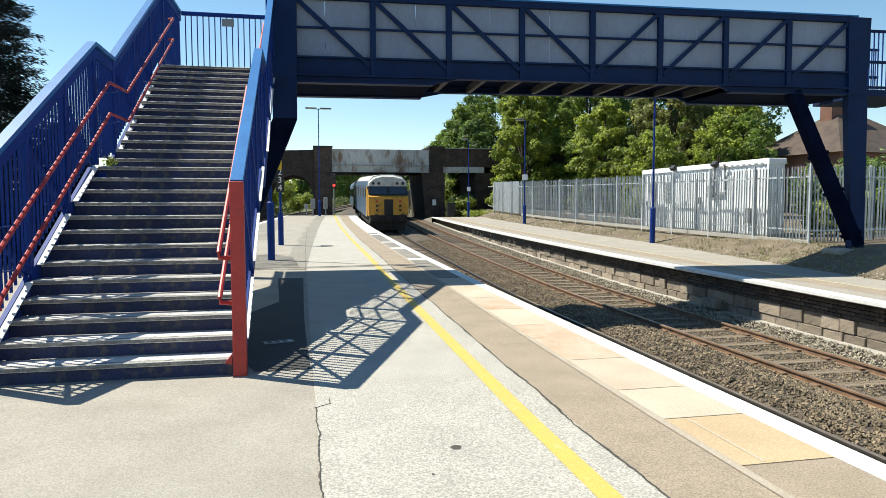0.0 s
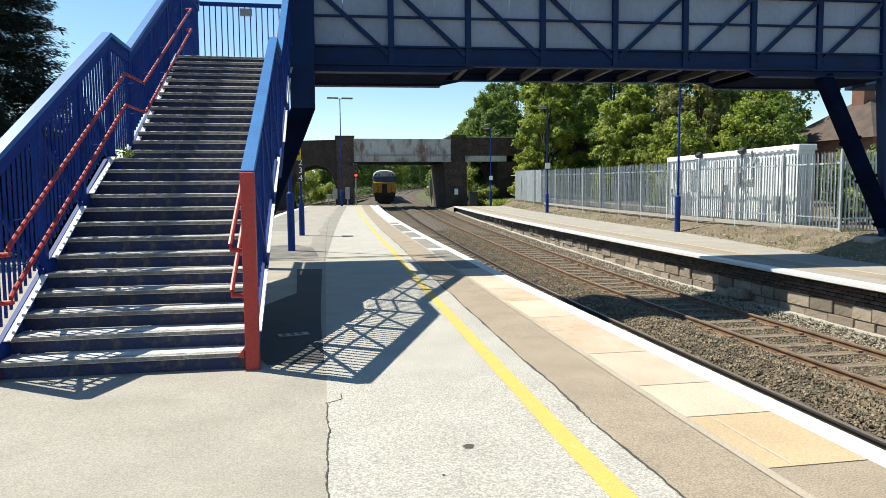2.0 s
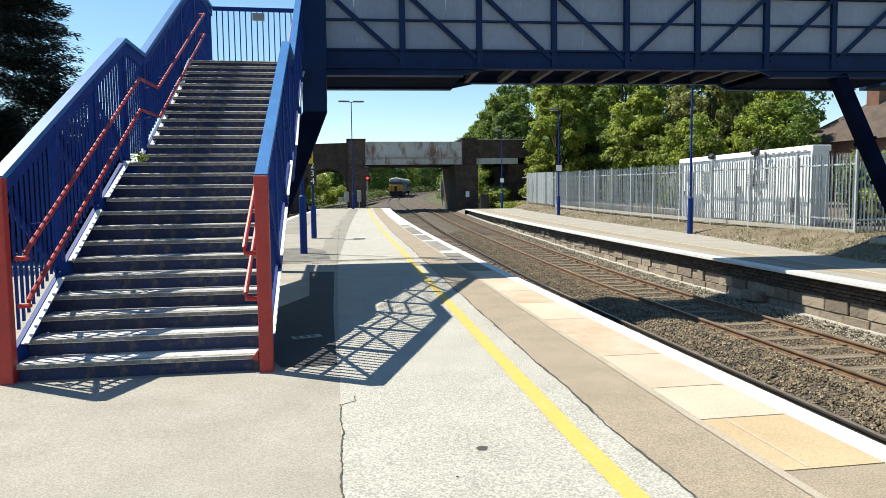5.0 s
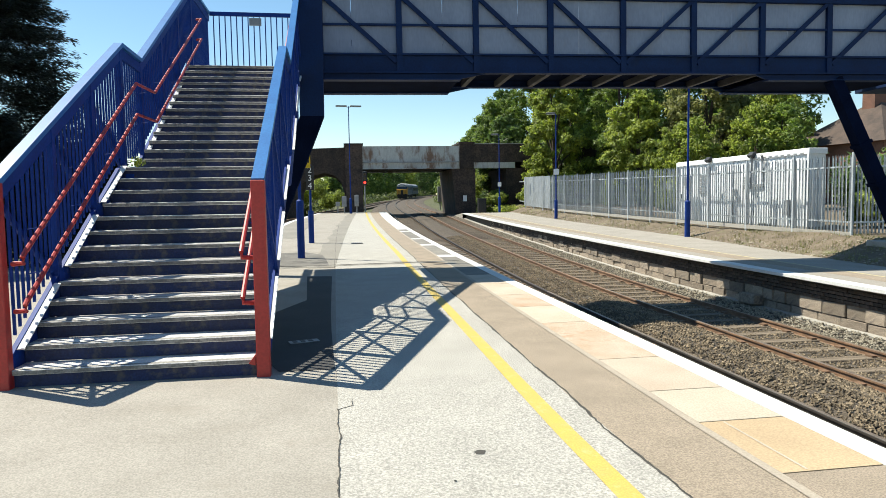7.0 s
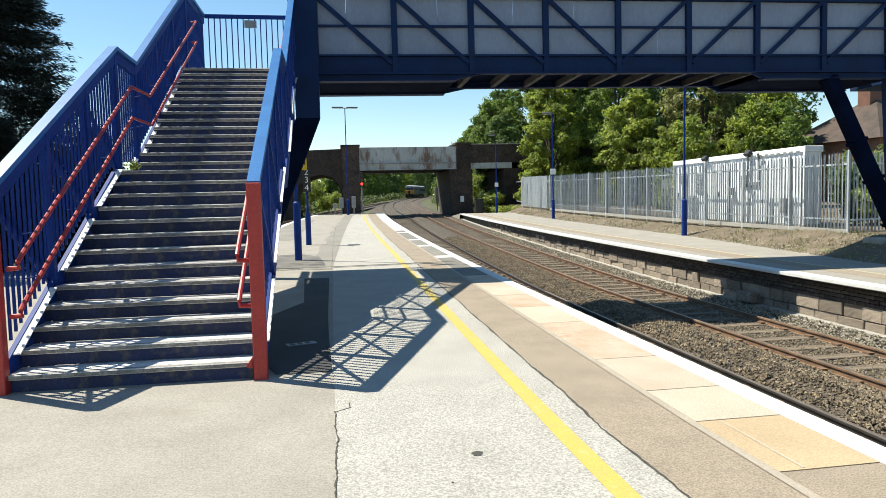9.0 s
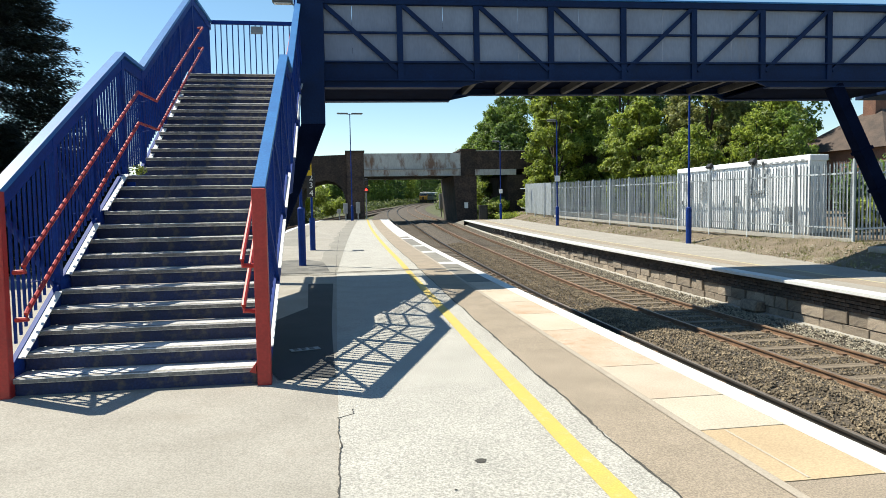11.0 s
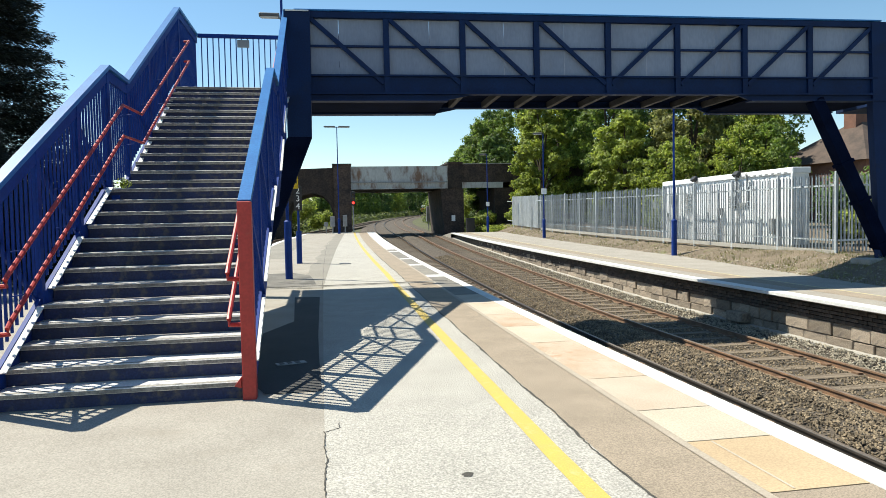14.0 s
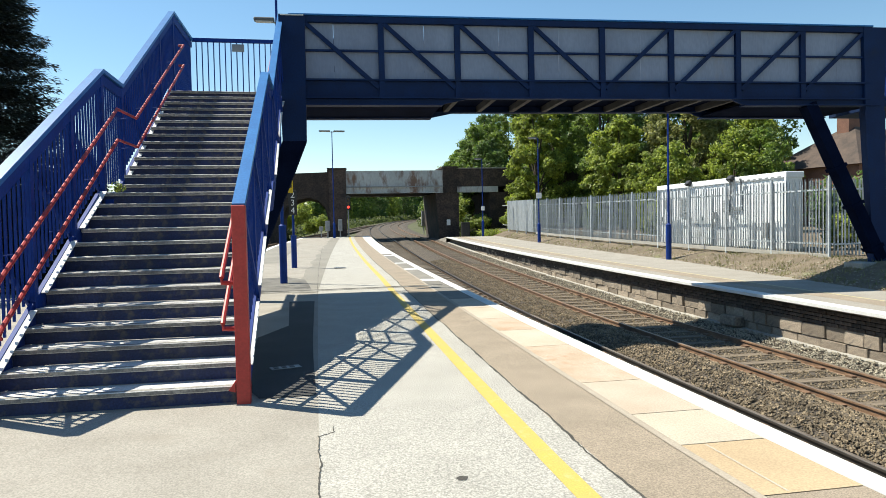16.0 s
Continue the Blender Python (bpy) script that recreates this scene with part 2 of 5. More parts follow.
M_CONCRETE = mat("pale_concrete", (0.40, 0.38, 0.34), (0.31, 0.295, 0.265), 0.9, scale=2, fine=40, mix=0.25, bump=0.3)
M_PLATE = mat("pale_painted_girder", (0.50, 0.51, 0.50), (0.38, 0.39, 0.385), 0.6, scale=0.7, fine=12, mix=0.15, bump=0.05, streak=(1, 1, 0.35), stain=(0.17, 0.10, 0.065), stain_at=(0.50, 0.62), stain_scale=0.9)
M_ROOF = mat("brown_roof_tile", (0.115, 0.08, 0.062), (0.065, 0.048, 0.04), 0.9, scale=1.5, fine=12, mix=0.3, rand=0.2)
M_HOUSE = mat("red_brick", (0.23, 0.115, 0.08), (0.16, 0.085, 0.062), 0.9, scale=2, fine=16, mix=0.3)
M_TRAIN_YELLOW = mat("yellow_cab_paint", (0.60, 0.31, 0.02), (0.48, 0.23, 0.02), 0.5, scale=2, fine=20, mix=0.3, bump=0.02, stain=(0.14, 0.09, 0.04), stain_at=(0.52, 0.7), stain_scale=2.2)
M_TRAIN_GREY = mat("pale_grey_cab_roof", (0.56, 0.56, 0.54), (0.34, 0.34, 0.33), 0.6, scale=2, fine=20, mix=0.2, bump=0.02)
M_TRAIN_BLUE = mat("blue_grey_body", (0.06, 0.10, 0.16), (0.045, 0.08, 0.13), 0.45, scale=2, fine=20, mix=0.15, bump=0.02)
M_TRAIN_DARK = mat("grimy_underframe", (0.03, 0.027, 0.025), None, 0.85, scale=4, fine=30, mix=0.3)
M_GLASS = glass_mat("dark_glass", (0.02, 0.03, 0.045), 0.06)
M_YELLOW_SIGN = mat("yellow_sign", (0.75, 0.52, 0.02), None, 0.5, scale=3, fine=30, mix=0.1, bump=0)
M_WHITE = mat("white_enamel", (0.80, 0.80, 0.79), (0.76, 0.76, 0.75), 0.4, scale=3, fine=30, mix=0.05, bump=0)
M_RED_LIGHT = mat("red_signal_lens", (1.0, 0.03, 0.02), (1.0, 0.03, 0.02), 0.3, mix=0, bump=0, emit=2.5)
M_LENS_OFF = glass_mat("unlit_signal_lens", (0.05, 0.03, 0.01), 0.1)
M_LAMP_LENS = glass_mat("lamp_diffuser", (0.55, 0.57, 0.58), 0.3)
M_CRACK = mat("dark_joint", (0.085, 0.078, 0.068), None, 0.95, scale=6, fine=60, mix=0.4)


# ---- mesh helpers ----
def part(name, bm, material, parent=None, label="", smooth=False):
    me = bpy.data.meshes.new(name)
    bm.to_mesh(me)
    bm.free()
    for m in (material if isinstance(material, (list, tuple)) else [material]):
        me.materials.append(m)
    if smooth:
        for f in me.polygons:
            f.use_smooth = True
    ob = new(name, me)
    if parent:
        ob.parent = parent
    if label:
        tagged(ob, label)
    return ob


def share(name, ob, m, parent=None):
    """Another object on the same mesh."""
    o = new(name, ob.data)
    o.matrix_basis = m
    if parent:
        o.parent = parent
    return o


def thing(name, m, label, category, group="", kind=""):
    e = new(name)
    e.matrix_basis = m
    e.empty_display_size = 0.2
    return tagged(e, label, category, group, kind)


def box(bm, x0, y0, z0, x1, y1, z1, bev=0.0, m=None, mi=0):
    vs = [bm.verts.new((x, y, z)) for z in (z0, z1) for y in (y0, y1) for x in (x0, x1)]
    fs = [bm.faces.new([vs[i] for i in q]) for q in ((0, 2, 3, 1), (4, 5, 7, 6), (0, 1, 5, 4), (2, 6, 7, 3), (0, 4, 6, 2), (1, 3, 7, 5))]
    for f in fs:
        f.material_index = mi
    if bev:
        es = list({e for f in fs for e in f.edges})
        r = bmesh.ops.bevel(bm, geom=es, offset=bev, segments=1, affect="EDGES")
        vs = list({v for f in r["faces"] for v in f.verts} | {v for v in vs if v.is_valid})
    if m is not None:
        bmesh.ops.transform(bm, matrix=m, verts=vs)
    return vs


def bar(bm, a, b, w, h=None, up=(0, 0, 1), mi=0):
    """A square bar from a to b."""
    a, b = Vector(a), Vector(b)
    d = (b - a).normalized()
    s = d.cross(Vector(up))
    if s.length < 1e-4:
        s = Vector((1, 0, 0))
    s.normalize()
    u = s.cross(d).normalized()
    h = h or w
    vs = []
    for c in (a, b):
        for i, j in ((-1, -1), (1, -1), (1, 1), (-1, 1)):
            vs.append(bm.verts.new(c + s * (i * w / 2) + u * (j * h / 2)))
    for q in ((3, 2, 1, 0), (4, 5, 6, 7), (0, 1, 5, 4), (1, 2, 6, 5), (2, 3, 7, 6), (3, 0, 4, 7)):
        bm.faces.new([vs[i] for i in q]).material_index = mi
    return vs


def tube(bm, pts, r, seg=8, mi=0, r2=None):
    """A round tube along points."""
    pts = [Vector(p) for p in pts]
    rings = []
    for i, p in enumerate(pts):
        d = (pts[min(i + 1, len(pts) - 1)] - pts[max(i - 1, 0)]).normalized()
        s = d.cross(Vector((0, 0, 1)))
        if s.length < 1e-3:
            s = Vector((1, 0, 0))
        s.normalize()
        u = s.cross(d)
        rr = r + ((r2 or r) - r) * i / max(1, len(pts) - 1)
        rings.append([bm.verts.new(p + rr * (math.cos(k * math.tau / seg) * s + math.sin(k * math.tau / seg) * u)) for k in range(seg)])
    for a, b in zip(rings, rings[1:]):
        for k in range(seg):
            bm.faces.new((a[k], a[(k + 1) % seg], b[(k + 1) % seg], b[k])).material_index = mi
    bm.faces.new(rings[0][::-1]).material_index = mi
    bm.faces.new(rings[-1]).material_index = mi


def prism(bm, poly, axis, a, b, mi=0):
    """A polygon in two axes pushed along the third from a to b."""
    def at(p, c):
        q = list(p)
        q.insert(axis, c)
        return bm.verts.new(q)
    A, B = [at(p, a) for p in poly], [at(p, b) for p in poly]
    n = len(poly)
    fs = [bm.faces.new(A[::-1]), bm.faces.new(B)]
    for i in range(n):
        fs.append(bm.faces.new((A[i], A[(i + 1) % n], B[(i + 1) % n], B[i])))
    for f in fs:
        f.material_index = mi
    return fs


# ---- the line of the railway ----
EDGE = 3.82                                     # near platform edge
N_A, N_B, F_A, F_B, FAR = 0.70, 2.20, 3.96, 5.465, 6.18   # rails and far edge, from EDGE
RAIL_Z = -0.94


def bend(y):
    if y < 150:
        return 0.00022 * y * y + 1.2e-6 * y ** 3 if y > 0 else 0.0
    return 9.0 + 0.15 * (y - 150) + 0.0005 * (y - 150) ** 2


def rise(y):
    return 0.0 if y < 0 else 0.0002 * y * y if y < 60 else 0.72 + 0.0155 * (min(y, 330) - 60)


def lift(y):
    """How far the track bed comes up towards platform level with distance."""
    return 0.0135 * max(0.0, min(y, 60) - 20)


def on_line(off, y, z=0.0):
    e = 0.5
    s = (bend(y + e) - bend(y - e)) / (2 * e)
    n = Vector((1, -s, 0)).normalized()
    if z < -0.5:
        z += lift(y)
    return Vector((EDGE + bend(y), y, rise(y) + z)) + n * off


def stations(y0, y1, fine=1.5, coarse=6.0):
    ys, y = [], y0
    while y < y1 - 1e-6:
        ys.append(y)
        y += fine if y < 70 else coarse
    return ys + [y1]


def sweep(bm, profile, y0, y1, closed=True, mi=0, step=1.5):
    """A cross-section (offset, height) carried along the line."""
    rings = [[bm.verts.new(on_line(o, y, z)) for o, z in profile] for y in stations(y0, y1, step)]
    n = len(profile)
    for a, b in zip(rings, rings[1:]):
        for k in range(n if closed else n - 1):
            bm.faces.new((a[k], a[(k + 1) % n], b[(k + 1) % n], b[k])).material_index = mi
    if closed:
        bm.faces.new(rings[0])
        bm.faces.new(rings[-1][::-1])
    bmesh.ops.recalc_face_normals(bm, faces=bm.faces[:])


def strip(bm, o0, o1, y0, y1, z, step=1.5, z1=None):
    sweep(bm, [(o0, z), (o1, z if z1 is None else z1)], y0, y1, False, step=step)
    for f in bm.faces:
        if f.normal.z < 0:
            f.normal_flip()


# ---- ground and track ----
def build_ground():
    bm = bmesh.new()
    offs = [-400, -120, -40, -14, -9, -4.5, 0, 3, 6.2, 8.5, 12, 40, 120, 420]
    hz = [2, 0.5, -0.6, -0.9, -1.2, -1.25, -1.25, -1.25, -1.25, -1.25, -0.9, 0.3, 1.5, 3]
    ys = [-60, -20, 0, 10, 20, 30, 40, 50, 60, 70, 85, 100, 120, 140, 160, 190, 220, 260, 300, 360, 450, 600, 900]
    rows = [[bm.verts.new(Vector((EDGE + o + bend(max(y, 0)), y, rise(y) + z + (lift(y) if abs(o) < 10 else 0)))) for o, z in zip(offs, hz)] for y in ys]
    for a, b in zip(rows, rows[1:]):
        for i in range(len(offs) - 1):
            bm.faces.new((a[i], a[i + 1], b[i + 1], b[i]))
    tagged(part("ground", bm, M_GRASS), "dry grassy ground reaching the horizon", "ground", kind="structure")

    bm = bmesh.new()
    sweep(bm, [(0.05, -1.24), (0.05, -1.10), (0.5, -1.06), (2.45, -1.07), (2.8, -0.96), (3.4, -0.95), (3.75, -1.07), (5.6, -1.07), (6.3, -0.97), (6.3, -1.24)], -25, 66, True)
    tagged(part("ballast_bed", bm, M_BALLAST_BED), "brown stone ballast bed between the platforms", "ballast", kind="structure")
    bm = bmesh.new()
    sweep(bm, [(-1.2, -1.24), (-0.4, -1.06), (2.5, -1.07), (3.35, -1.0), (5.6, -1.07), (6.6, -1.06), (7.4, -1.24)], 66, 340, True)
    tagged(part("ballast_bed", bm, M_BALLAST_BED), "brown ballast bed curving away past the road bridge", "ballast", kind="structure")


def build_rails():
    prof = [(-0.07, -0.155), (0.07, -0.155), (0.07, -0.14), (0.015, -0.12), (0.012, -0.045), (0.035, -0.035), (0.035, -0.006), (0.028, 0.0), (-0.028, 0.0), (-0.035, -0.006), (-0.035, -0.035), (-0.012, -0.045), (-0.015, -0.12), (-0.07, -0.14)]
    for off in (N_A, N_B, F_A, F_B):
        bm = bmesh.new()
        sweep(bm, [(off + o, RAIL_Z + z) for o, z in prof], -25, 340, True, step=2.0)
        for f in bm.faces:
            if f.normal.z > 0.9 and abs(f.calc_center_median().z - rise(f.calc_center_median().y) - RAIL_Z) < 0.003:
                f.material_index = 1
        tagged(part("rail", bm, [M_RAIL_DARK if off < 3 else M_RAIL, M_RAIL_TOP]), "rusty steel rail with a worn bright head", "rail", "running rails", "structure")


def build_sleepers():
    bm = bmesh.new()
    box(bm, -1.28, -0.125, -0.13, 1.28, 0.125, 0.0, 0.012)
    for s in (-1, 1):
        for e in (-1, 1):
            x = s * 0.7525 + e * 0.11
            box(bm, x - 0.05, -0.08, 0.0, x + 0.05, 0.08, 0.035, mi=1)
    first = None
    for off in ((F_A + F_B) / 2, (N_A + N_B) / 2):
        y = -4.0 if off > 3 else 6.0
        holder = thing("track", Matrix(), "weathered sleepers bedded in brown ballast under the rails", "railway track", "tracks", "structure")
        while y < 62:
            p = on_line(off, y, -1.046)
            s = (bend(y + 0.5) - bend(y - 0.5))
            m = pose(p.x, p.y, p.z + random.uniform(-0.006, 0.006), 0, 0, -math.degrees(math.atan(s)) + random.uniform(-0.6, 0.6))
            if first is None:
                first = part("sleeper", bm, [M_SLEEPER, M_RAIL], holder)
                first.matrix_basis = m
            else:
                share("sleeper", first, m, holder)
            y += 0.76


def stones(bm, n, o0, o1, y0, y1, zf, s0, s1, rnd):
    for _ in range(n):
        o = rnd.uniform(o0, o1)
        y = y0 + (y1 - y0) * rnd.random() ** 1.6
        c = on_line(o, y, zf(o))
        s = rnd.uniform(s0, s1)
        q = Euler((rnd.uniform(0, 6), rnd.uniform(0, 6), rnd.uniform(0, 6))).to_matrix()
        vs = [bm.verts.new(c + q @ Vector((x * s * rnd.uniform(0.6, 1.25), yy * s * rnd.uniform(0.6, 1.1), z * s * rnd.uniform(0.5, 0.9))))
              for x, yy, z in ((1, 0, 0), (-1, 0, 0), (0, 1, 0), (0, -1, 0), (0, 0, 1), (0, 0, -1))]
        for a, b, d in ((0, 2, 4), (2, 1, 4), (1, 3, 4), (3, 0, 4), (2, 0, 5), (1, 2, 5), (3, 1, 5), (0, 3, 5)):
            bm.faces.new((vs[a], vs[b], vs[d]))


def build_ballast_stones():
    rnd = random.Random(5)
    heap = lambda o: -1.05 + 0.125 * max(0.0, 1 - abs(o - 3.1) / 0.72) ** 0.6
    bm = bmesh.new()
    stones(bm, 20000, 2.32, 3.86, 3.5, 40, heap, 0.02, 0.04, rnd)
    stones(bm, 10500, 4.05, 5.38, 4, 38, lambda o: -1.062, 0.02, 0.036, rnd)
    tagged(part("ballast_stones", bm, M_BALLAST), "angular brown ballast stones between the tracks", "ballast", kind="stuff")
    bm = bmesh.new()
    stones(bm, 8500, 5.56, 6.26, 6, 45, lambda o: -1.07 + 0.12 * max(0.0, (o - 5.6) / 0.55), 0.022, 0.04, rnd)
    tagged(part("ballast_stones", bm, M_BALLAST_PALE), "pale clean ballast along the far platform wall", "ballast", kind="stuff")


# ---- near platform ----
def slant(y):
    """How far the paved strips lean towards the edge with distance."""
    return 0.016 * max(0.0, min(y, 22) - 5)


def lane(bm, o0, o1, y0, y1, z, s0=1.0, s1=1.0):
    ys = stations(y0, y1, 1.0)
    ring = [[bm.verts.new(on_line(o0 + s0 * slant(y), y, z)), bm.verts.new(on_line(o1 + s1 * slant(y), y, z))] for y in ys]
    for a, b in zip(ring, ring[1:]):
        bm.faces.new((a[0], a[1], b[1], b[0]))


END_N = 63.0


def back_near(y):
    """Offset of the near platform's back edge."""
    pts = ((-30, -14), (20, -14), (30, -7.9), (41, -7.5), (48, -7.3), (59, -6.4), (70, -5.2))
    for (a, oa), (b, ob) in zip(pts, pts[1:]):
        if y <= b:
            return oa + (ob - oa) * (y - a) / (b - a)
    return pts[-1][1]


def build_near_platform():
    bm = bmesh.new()
    ring = []
    for y in stations(-25, END_N, 1.5):
        b = back_near(y)
        ring.append([bm.verts.new(on_line(o, y, z)) for o, z in ((b, -0.02), (-0.02, -0.02), (-0.02, -0.10), (-0.12, -0.12), (-0.12, -1.25), (b, -1.25))])
    for r0, r1 in zip(ring, ring[1:]):
        for k in range(6):
            bm.faces.new((r0[k], r0[(k + 1) % 6], r1[(k + 1) % 6], r1[k]))
    bm.faces.new(ring[0])
    bm.faces.new(ring[-1][::-1])
    bmesh.ops.recalc_face_normals(bm, faces=bm.faces[:])
    plat = tagged(part("platform_near", bm, M_TARMAC), "old pale grey tarmac platform with worn patches", "platform", kind="structure")
    bm = bmesh.new()
    ring = [(bm.verts.new(on_line(back_near(y), y, 0.0)), bm.verts.new(on_line(-3.84, y, 0.0))) for y in stations(-25, END_N, 1.0)]
    for r0, r1 in zip(ring, ring[1:]):
        bm.faces.new((r0[0], r0[1], r1[1], r1[0]))
    part("tarmac", bm, M_TARMAC, plat, "old grey tarmac")
    bm = bmesh.new()
    lane(bm, -3.84, -1.75, -25, END_N, 0.004, 0, 1)
    part("pale_surface", bm, M_WHITE_GRAVEL, plat, "pale stone-dressed tarmac walkway")
    bm = bmesh.new()
    lane(bm, -1.75, -1.06, -25, END_N, 0.002)
    part("gritted_strip", bm, M_GRIT, plat, "brown gritted tarmac strip")
    bm = bmesh.new()
    lane(bm, -1.06, -0.985, -25, END_N, 0.007)
    part("kerb", bm, M_KERB, plat, "grey kerb between grit and slabs")
    bm = bmesh.new()
    lane(bm, -2.18, -2.02, -25, END_N, 0.008, 0.9, 0.9)
    part("yellow_line", bm, M_YELLOW, plat, "bright yellow safety line")
    bm = bmesh.new()
    rj = random.Random(14)
    prev, y = None, 0.5
    while y < 34:
        c = -1.755 + slant(y) + 0.03 * noise.noise(Vector((y * 0.9, 3, 1))) + rj.uniform(-0.008, 0.008)
        h = 0.004 + 0.011 * max(0.0, 0.5 + noise.noise(Vector((y * 1.7, 9, 4)))) * (0.6 + 0.8 * rj.random())
        a, b = bm.verts.new(on_line(c - h, y, 0.009)), bm.verts.new(on_line(c + h, y, 0.009))
        if prev:
            bm.faces.new((prev[0], prev[1], b, a))
        prev = (a, b)
        y += 0.06 if y < 12 else 0.3
    part("joint", bm, M_CRACK, plat, "dark ragged joint")
    bm = bmesh.new()
    sweep(bm, [(-0.235, 0.0), (-0.005, 0.0), (0.0, -0.005), (0.0, -0.09), (-0.235, -0.09)], -25, END_N, True, step=1.0)
    for v in bm.verts:
        v.co.z += 0.011
    part("white_edge", bm, M_WHITE_PAINT, plat, "white painted platform edge")
    bm = bmesh.new()
    ring = [[bm.verts.new(on_line(back_near(y) + o, y, z)) for o, z in ((-0.04, 0.006), (0.28, 0.006), (0.28, -0.1), (-0.04, -0.1))] for y in stations(30, END_N, 1.5)]
    for r0, r1 in zip(ring, ring[1:]):
        for k in range(4):
            bm.faces.new((r0[k], r0[(k + 1) % 4], r1[(k + 1) % 4], r1[k]))
    bmesh.ops.recalc_face_normals(bm, faces=bm.faces[:])
    part("back_edge", bm, M_WHITE_PAINT, plat, "white painted back edge")
    bm = bmesh.new()
    edge = lambda y: -3.86 + 1.1 * max(0.0, min(1.0, (y - 18) / 40))
    ys = stations(18.3, 60, 1.0)
    ring = [[bm.verts.new(on_line(edge(y) - 0.7 - 0.25 * noise.noise(Vector((y * 0.4, 1, 5))), y, 0.0085)), bm.verts.new(on_line(edge(y), y, 0.0085))] for y in ys]
    for p, q in zip(ring, ring[1:]):
        bm.faces.new((p[0], p[1], q[1], q[0]))
    part("worn_strip", bm, M_TARMAC_WORN, plat, "worn darker tarmac strip")
    bm = bmesh.new()
    ring = [[bm.verts.new(on_line(-4.2, y, 0.0065)), bm.verts.new(on_line(edge(y) - 0.3, y, 0.0065))] for y in ys]
    for p, q in zip(ring, ring[1:]):
        bm.faces.new((p[0], p[1], q[1], q[0]))
    part("tarmac_strip", bm, M_TARMAC, plat, "pale buff tarmac")
    bm = bmesh.new()
    lane(bm, -5.2, -4.3, 18.4, 21.5, 0.0045, 0, 0)
    part("worn_strip", bm, M_TARMAC_WORN, plat, "worn darker tarmac strip")
    bm = bmesh.new()
    lane(bm, -7.2, -5.6, 31, 52, 0.004, 0, 0)
    part("worn_strip", bm, M_TARMAC_WORN, plat, "worn darker tarmac strip")
    # stained tarmac behind the drainage slot
    bm = bmesh.new()
    pts = [(-4.8, 18.75), (-2.0, 18.9), (-0.12, 19.0), (-0.2, 20.6), (-0.35, 22.4), (-1.0, 23.6), (-1.9, 23.2), (-2.6, 25.2), (-4.9, 25.0)]
    bm.faces.new([bm.verts.new((x, y, rise(y) + 0.0085)) for x, y in pts])
    part("tarmac_patch", bm, M_TARMAC_DIRTY, plat, "stained grey tarmac")
    # tarmac beside the stairs, their shadow put into its dark colour
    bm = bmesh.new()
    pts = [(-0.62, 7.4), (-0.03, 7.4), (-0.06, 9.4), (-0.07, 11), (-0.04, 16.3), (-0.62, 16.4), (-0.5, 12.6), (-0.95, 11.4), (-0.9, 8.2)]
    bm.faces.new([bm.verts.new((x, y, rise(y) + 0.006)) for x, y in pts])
    part("tarmac_patch", bm, M_SHADOW_TARMAC, plat, "tarmac patch with stair shadow put into its colour")
    # ragged seam between the tarmac and the pale surface
    rs = random.Random(12)
    for xs, y0, y1, w in ((-0.02, 1.5, 5.95, 0.018), (0.12, 6.05, 6.2, 0.018), (-0.05, 17.9, 45, 0.02)):
        bm = bmesh.new()
        prev = None
        y = y0
        while y < y1:
            c = xs + 0.03 * noise.noise(Vector((y * 2.2, xs, 1))) + rs.uniform(-0.006, 0.006) + bend(y)
            h = w * rs.uniform(0.2, 0.8)
            a, b = bm.verts.new((c - h / 2, y, rise(y) + 0.010)), bm.verts.new((c + h / 2, y, rise(y) + 0.010))
            if prev:
                bm.faces.new((prev[0], prev[1], b, a))
            prev = (a, b)
            y += 0.05 if y < 8 else 0.3
        part("crack", bm, M_CRACK, plat, "ragged dark crack")
    bm = bmesh.new()
    prev = None
    for i in range(8):
        x = -0.02 + 0.15 * i / 7
        y = 5.93 + 0.12 * i / 7 + rs.uniform(-0.015, 0.015)
        a, b = bm.verts.new((x, y - 0.007, 0.014)), bm.verts.new((x, y + 0.007, 0.014))
        if prev:
            bm.faces.new((prev[0], a, b, prev[1]))
        prev = (a, b)
    part("crack", bm, M_CRACK, plat, "ragged dark crack")
    for x, y, r in ((0.987, 4.71, 0.05), (0.80, 6.61, 0.055), (0.72, 4.25, 0.012)):
        bm = bmesh.new()
        vs = [bm.verts.new((x + r * rs.uniform(0.6, 1.1) * math.cos(k * 0.57), y + r * rs.uniform(0.6, 1.1) * math.sin(k * 0.57), 0.012)) for k in range(11)]
        bm.faces.new(vs)
        part("pothole", bm, M_CRACK, plat, "small dark chipped spot")
    bm = bmesh.new()
    lane(bm, -0.80, -0.78, 3.97, 4.95, 0.0115, 0, 0)
    part("joint_line", bm, M_SLAB_WHITE, plat, "pale line across the slab")
    # drainage slot across the platform behind the footbridge
    for y0, w, m, lab in ((18.86, 0.17, M_CRACK, "dark drainage slot"), (18.70, 0.12, M_CONCRETE, "pale concrete channel edge")):
        bm = bmesh.new()
        ends = [(-5.0, y0 - 0.35), (3.55, y0 + 0.25)]
        vs = [bm.verts.new((x, y + d, rise(y) + 0.0125)) for x, y in ends for d in (-w / 2, w / 2)]
        bm.faces.new((vs[0], vs[2], vs[3], vs[1]))
        part("drain_slot", bm, m, plat, lab)
